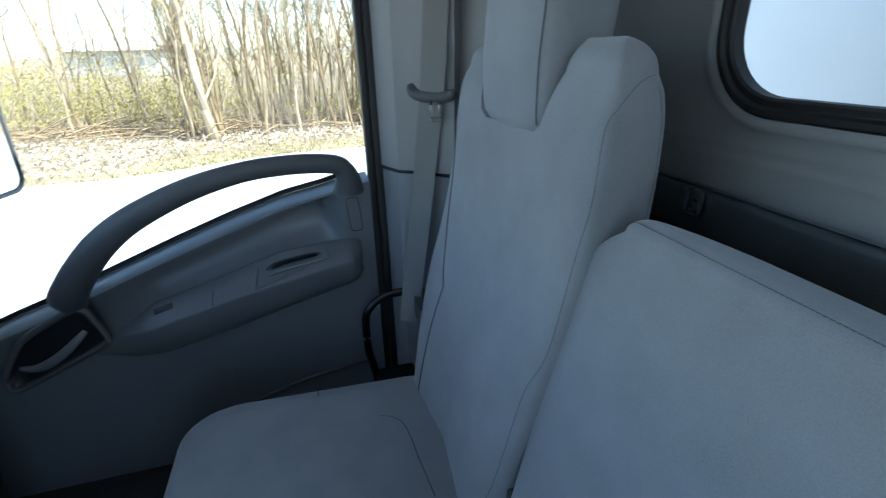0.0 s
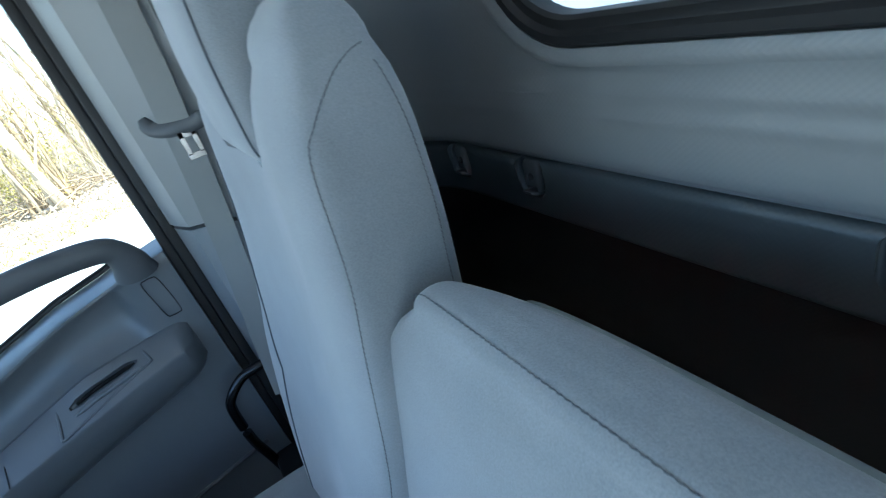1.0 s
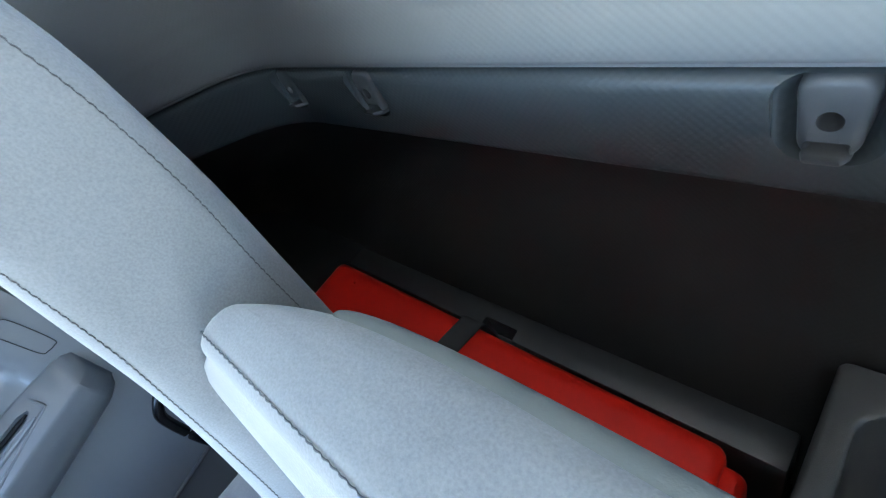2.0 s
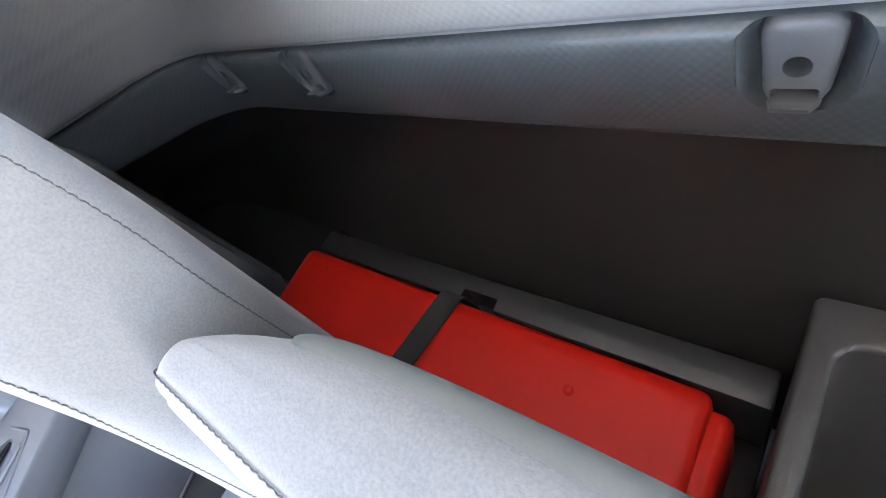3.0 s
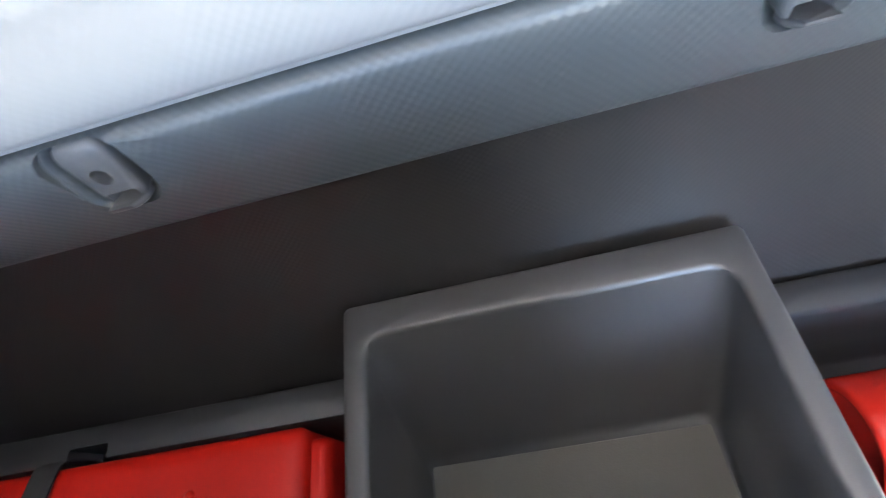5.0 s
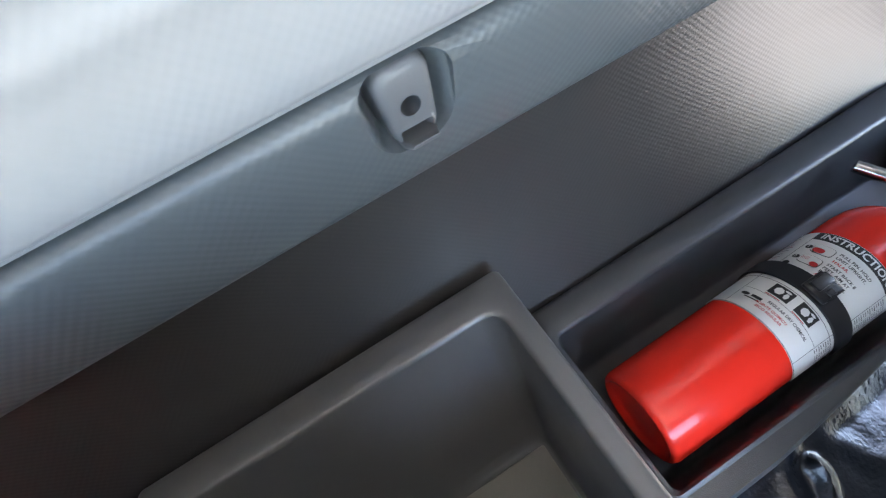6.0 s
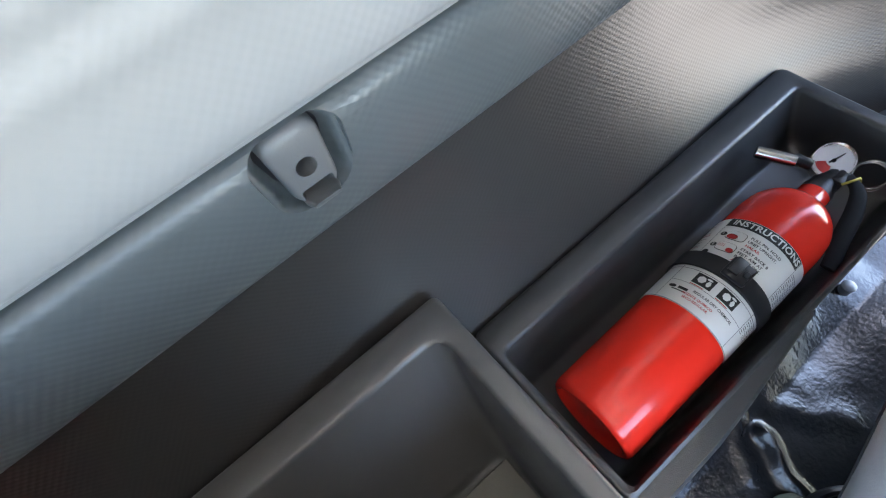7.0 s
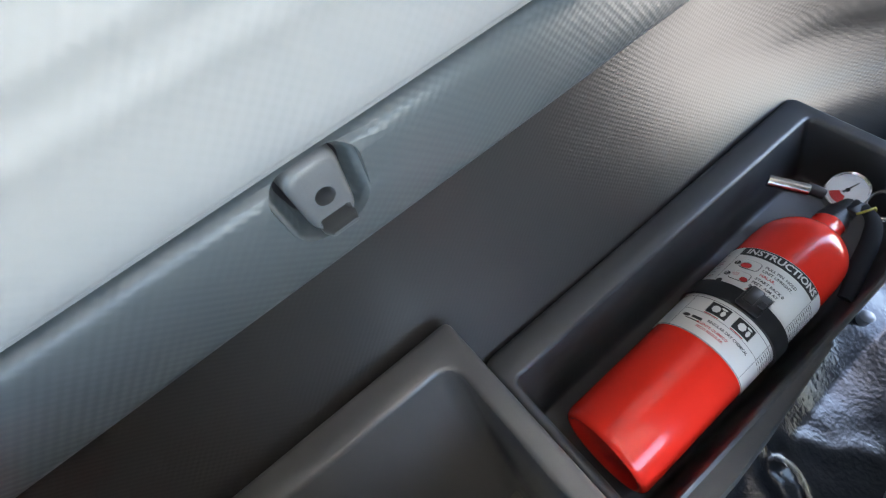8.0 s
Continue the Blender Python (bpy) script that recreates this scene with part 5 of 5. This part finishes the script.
rbox(bm, -0.805, -0.73, -0.40, -0.30, FLOOR_Z, 0.30, 0.01)
part("bracket", bm, LEVER, bar, "black bracket")

# ---------------------------------------------------------------- outside: mirror, truck body, ground, trees, house
mir = thing("side_mirror", "dark grey door mirror outside the passenger window", "mirror", (-1.13, -1.2, 0.7))
def mirror_ring(g, d, r):
    """A rounded upright rectangle in the mirror's plane, grown by g and set d behind it."""
    out = []
    for u, z, _ in rring(-1.238 - g, -1.02 + g, 0.748 - g, 1.11 + g, 0, r, 6):
        s = u + 1.238
        out.append((u - 0.06 * (z - 0.76) - 0.2 * d, -1.205 - 0.2 * s - d, z))
    return out


bm = bmesh.new()
loft(bm, [mirror_ring(0.0, 0.0, 0.03), mirror_ring(0.004, -0.004, 0.034), mirror_ring(0.010, 0.0, 0.038), mirror_ring(0.010, 0.03, 0.038), mirror_ring(-0.02, 0.075, 0.03)], True, False, True)
part("housing", bm, DOOR_DARK, mir)
bm = bmesh.new()
loft(bm, [mirror_ring(0.001, 0.002, 0.03), mirror_ring(0.001, 0.006, 0.03)])
mm = material("mirror_glass", (0.85, 0.85, 0.86), 0.03, metal=1.0, bump=0.0)
part("mirror_glass", bm, mm, mir)
bm = bmesh.new()
tube(bm, [(-0.92, -1.42, 0.80), (-1.06, -1.27, 0.82)], 0.014, 10)
part("arm", bm, BLACK, mir)

van = thing("truck_body", "white box body of the truck close behind the cab", "truck body", (0, 1.4, -0.2))
bm = bmesh.new()
rbox(bm, -1.12, 1.12, 0.76, 3.76, -0.15, 3.25, 0.02)
part("box_panel", bm, VAN_WHITE, van)
bm = bmesh.new()
rbox(bm, -1.13, 1.13, 0.75, 0.80, 3.20, 3.27, 0.01)
part("top_rail", bm, STEEL, van)

GZ = -0.95
bm = bmesh.new()
N_G = 40
gv = []
for i in range(N_G + 1):
    row = []
    for j in range(N_G + 1):
        u, v = (i / N_G * 2 - 1), (j / N_G * 2 - 1)
        x, y = -10 + math.copysign(abs(u) ** 3, u) * 900, math.copysign(abs(v) ** 3, v) * 900
        row.append(bm.verts.new((x, y, GZ + (0.08 * noise.noise((x * 0.3, y * 0.3, 0)) - 0.03 if -40 < x < -11 else -0.02))))
    gv.append(row)
for i in range(N_G):
    for j in range(N_G):
        bm.faces.new((gv[i][j], gv[i + 1][j], gv[i + 1][j + 1], gv[i][j + 1]))
tagged(link_mesh("ground", bm, LITTER, None, "", 60), "sunlit ground covered with dry leaves", "ground", kind="structure")
bm = bmesh.new()
edge = [(-9.2 + 0.2 * math.sin(y * 1.3) - 0.25 * (y + 4.5) * (1 if y > -4.5 else 0.6), y) for y in [-40 + k * 1.0 for k in range(81)]]
top = [bm.verts.new((x, y, GZ + 0.02)) for x, y in edge]
far = [bm.verts.new((40, y, GZ + 0.02)) for x, y in edge]
low = [bm.verts.new((x - 0.02, y, GZ - 0.08)) for x, y in edge]
for k in range(80):
    bm.faces.new((top[k], top[k + 1], far[k + 1], far[k]))
    bm.faces.new((low[k], low[k + 1], top[k + 1], top[k]))
tagged(link_mesh("road", bm, CONCRETE, None, "", 30), "bright sunlit concrete yard", "road", kind="structure")
rng = random.Random(11)
bm = bmesh.new()
for k in range(4200):
    y = rng.uniform(-12, 6)
    ex = np.interp(y, [p[1] for p in edge], [p[0] for p in edge])
    x = ex - abs(rng.gauss(0, 0.9)) + 0.05
    if y < -3.6 and rng.random() < 0.72:
        continue
    h = rng.uniform(0.03, 0.075)
    a = rng.uniform(0, 6.28)
    w = 0.012
    p0 = Vector((x, y, GZ - 0.01))
    bm.faces.new([bm.verts.new(p0 + Vector((w * math.cos(a), w * math.sin(a), 0))), bm.verts.new(p0 - Vector((w * math.cos(a), w * math.sin(a), 0))), bm.verts.new(p0 + Vector((rng.gauss(0, 0.04), rng.gauss(0, 0.04), h)))])
tagged(link_mesh("grass_verge", bm, GRASS, None, "", 0), "thin green grass along the yard edge", "grass", kind="stuff")


def make_tree(seed, mat, height, radius, leaves):
    """A bare young tree: tapered trunk, rising limbs with twigs, a few small leaves."""
    g = random.Random(seed)
    t = thing("tree", "slender bare spring tree with upright limbs", "tree", (0, 0, 0), "trees at the wood's edge")
    bm = bmesh.new()
    lean = (g.uniform(-0.13, 0.13), g.uniform(-0.13, 0.13)) if radius < 0.06 else (0.02, -0.085)
    pts = [Vector((lean[0] * z + 0.22 * noise.noise((seed, z * 0.6, 0)), lean[1] * z + 0.22 * noise.noise((seed, z * 0.6, 9)), z)) for z in [height * k / 12 for k in range(13)]]
    tube(bm, pts, [radius * (1.25 if k == 0 else 1.0) * (1 - 0.9 * k / 12) + 0.004 for k in range(13)], 7)
    part("trunk", bm, mat, t)
    tw = bmesh.new()
    lf = bmesh.new()
    for b in range(g.randint(12, 18)):
        k = g.uniform(0.12, 0.95)
        base = pts[int(k * 12)].lerp(pts[min(12, int(k * 12) + 1)], g.random())
        a = g.uniform(0, 6.28)
        ln = height * g.uniform(0.10, 0.24) * (1.15 - k)
        up = g.uniform(0.8, 1.8)
        d = Vector((math.cos(a), math.sin(a), up)).normalized()
        mid = base + d * ln * 0.5 + Vector((g.gauss(0, 0.05), g.gauss(0, 0.05), 0.05))
        end = base + d * ln + Vector((0, 0, ln * 0.2))
        tube(tw, [base, mid, end], [radius * 0.32 * (1 - k) + 0.006, radius * 0.2 * (1 - k) + 0.005, 0.003], 4)
        for c in range(4):
            s = (mid if c % 2 else base.lerp(end, g.uniform(0.3, 0.9)))
            a2 = g.uniform(0, 6.28)
            e2 = s + Vector((math.cos(a2), math.sin(a2), g.uniform(0.3, 1.4))) * ln * g.uniform(0.15, 0.4)
            tube(tw, [s, s.lerp(e2, 0.5) + Vector((0, 0, 0.03)), e2], [0.006, 0.0045, 0.002], 3)
            if leaves and g.random() < leaves:
                for _ in range(5):
                    c0 = s.lerp(e2, g.random()) + Vector((g.gauss(0, 0.06), g.gauss(0, 0.06), g.gauss(0, 0.06)))
                    n1, n2 = Vector((g.gauss(0, 1), g.gauss(0, 1), g.gauss(0, 1))).normalized() * 0.028, Vector((g.gauss(0, 1), g.gauss(0, 1), g.gauss(0, 1))).normalized() * 0.020
                    lf.faces.new([lf.verts.new(c0 + n1), lf.verts.new(c0 + n2), lf.verts.new(c0 - n1), lf.verts.new(c0 - n2)])
    tagged(part("limbs", tw, mat, t, "", 0), kind="stuff")
    if len(lf.faces):
        tagged(part("leaves", lf, LEAF, t, "small yellow-green leaves", 0), kind="stuff")
    else:
        lf.free()
    return t


kinds = [make_tree(1, BARK, 7.5, 0.032, 0.2), make_tree(2, BARK, 8.5, 0.042, 0.05), make_tree(3, BARK_PALE, 7.0, 0.034, 0.3), make_tree(4, BARK, 6.0, 0.024, 0.4), make_tree(5, BARK_PALE, 9.0, 0.115, 0.0)]
spots = []
for k in range(130):
    f = rng.random()
    y = -10 + 13.5 * (f ** 0.42)
    x = -13.3 - abs(rng.gauss(0, 3.2)) - (1.5 if y < -4 else 0)
    spots.append((x, y, rng.randrange(4)))
spots += [(-13.2, -2.73, 4), (-14.0, 0.6, 2), (-13.6, -0.6, 2), (-15.5, -6.2, 2)]
used = set()
for x, y, k in spots:
    m = pose(x, y, GZ - 0.03, 0, 0, rng.uniform(0, 360) if k < 4 else 0)
    if k in used:
        copy_thing(kinds[k], m)
    else:
        kinds[k].matrix_basis = m
        used.add(k)

# undergrowth: fine twigs, dry stalks and young leaves, past counting
bm = bmesh.new()
lv = bmesh.new()
for k in range(3400):
    y = rng.uniform(-16, 5)
    x = -13.5 - abs(rng.gauss(0, 4.2)) - (1.2 if y < -4 else 0)
    p = Vector((x, y, GZ))
    h = rng.uniform(0.5, 2.3)
    d = Vector((rng.gauss(0, 0.35), rng.gauss(0, 0.35), 1)) * h
    tube(bm, [p, p + d * 0.5 + Vector((rng.gauss(0, 0.08), rng.gauss(0, 0.08), 0)), p + d], [0.008, 0.005, 0.002], 3)
    if rng.random() < (0.85 if y < -3.2 else 0.3):
        for _ in range(16):
            c0 = p + d * rng.uniform(0.25, 1.0) + Vector((rng.gauss(0, 0.15), rng.gauss(0, 0.15), rng.gauss(0, 0.1)))
            n1, n2 = Vector((rng.gauss(0, 1), rng.gauss(0, 1), rng.gauss(0, 1))).normalized() * 0.032, Vector((rng.gauss(0, 1), rng.gauss(0, 1), rng.gauss(0, 1))).normalized() * 0.022
            lv.faces.new([lv.verts.new(c0 + n1), lv.verts.new(c0 + n2), lv.verts.new(c0 - n1), lv.verts.new(c0 - n2)])
tagged(link_mesh("undergrowth", bm, BARK_PALE, None, "", 0), "tangle of dry stalks under the trees", "undergrowth", kind="stuff")
tagged(link_mesh("young_leaves", lv, LEAF, None, "", 0), "young yellow-green leaves in the undergrowth", "leaves", kind="stuff")
bm = bmesh.new()
for k in range(260):
    y = rng.uniform(-9, 2.5)
    x = -13.2 - rng.random() * 2.5
    a = rng.uniform(0, 6.28)
    ln = rng.uniform(0.3, 1.6)
    p = Vector((x, y, GZ + 0.03 + rng.random() * 0.25))
    d = Vector((math.cos(a) * ln, math.sin(a) * ln, rng.gauss(0.05, 0.15)))
    tube(bm, [p, p + d * 0.5 + Vector((0, 0, 0.05)), p + d], [0.02, 0.014, 0.005], 4)
tagged(link_mesh("fallen_branches", bm, BARK, None, "", 0), "heap of fallen dry branches along the wood", "branches", kind="stuff")

# dry leaves lying on the ground between the yard and the trees
bm = bmesh.new()
for k in range(6000):
    y = rng.uniform(-11, 4)
    x = rng.uniform(-14.2, -9.6)
    if x > np.interp(y, [p[1] for p in edge], [p[0] for p in edge]) - (1.3 if y > -3.6 else 0.4):
        continue
    a, w, ln = rng.uniform(0, 6.28), rng.uniform(0.010, 0.024), rng.uniform(0.025, 0.055)
    c0 = Vector((x, y, GZ + 0.045 + rng.random() * 0.012))
    n1 = Vector((math.cos(a) * ln, math.sin(a) * ln, rng.gauss(0, 0.02)))
    n2 = Vector((-math.sin(a) * w, math.cos(a) * w, rng.gauss(0, 0.02)))
    bm.faces.new([bm.verts.new(c0 + n1), bm.verts.new(c0 + n2 + Vector((0, 0, 0.008))), bm.verts.new(c0 - n1), bm.verts.new(c0 - n2 + Vector((0, 0, 0.008)))])
tagged(link_mesh("fallen_leaves", bm, material("dry_leaf", (0.52, 0.45, 0.36), 0.8, grain=3, bump=0.05, dark=0.5, grain_mix=0.7), None, "", 0), "pale dry leaves scattered on the ground", "leaves", kind="stuff")

HOUSE_PANE = material("house_pane", (0.46, 0.47, 0.47), 0.3, grain=10, bump=0.02)
house = thing("house", "low pale house with a grey roof behind the wood", "house", (-60, -17.5, GZ))
bm = bmesh.new()
rbox(bm, -64, -56, -21.5, -13.5, GZ, 1.5, 0.02)
hw_ = part("wall", bm, material("house_siding", (0.62, 0.6, 0.55), 0.8, grain=3, bump=0.1), house)
bm = bmesh.new()
loft(bm, [[(-64.6, y, 1.5), (-60, y, 2.7), (-55.4, y, 1.5)] for y in (-21.9, -13.1)])
part("roof", bm, material("shingle", (0.42, 0.40, 0.37), 0.9, grain=6, bump=0.3), house)
for wy in (-19.5, -17.5, -15.2):
    bm = bmesh.new()
    rbox(bm, -55.99, -55.93, wy - 0.6, wy + 0.6, -0.1, 1.0, 0.02)
    wdw = part("window", bm, WHITE, house)
    bm = bmesh.new()
    rbox(bm, -55.925, -55.91, wy - 0.5, wy + 0.5, 0.0, 0.9, 0.0)
    part("pane", bm, HOUSE_PANE, wdw)
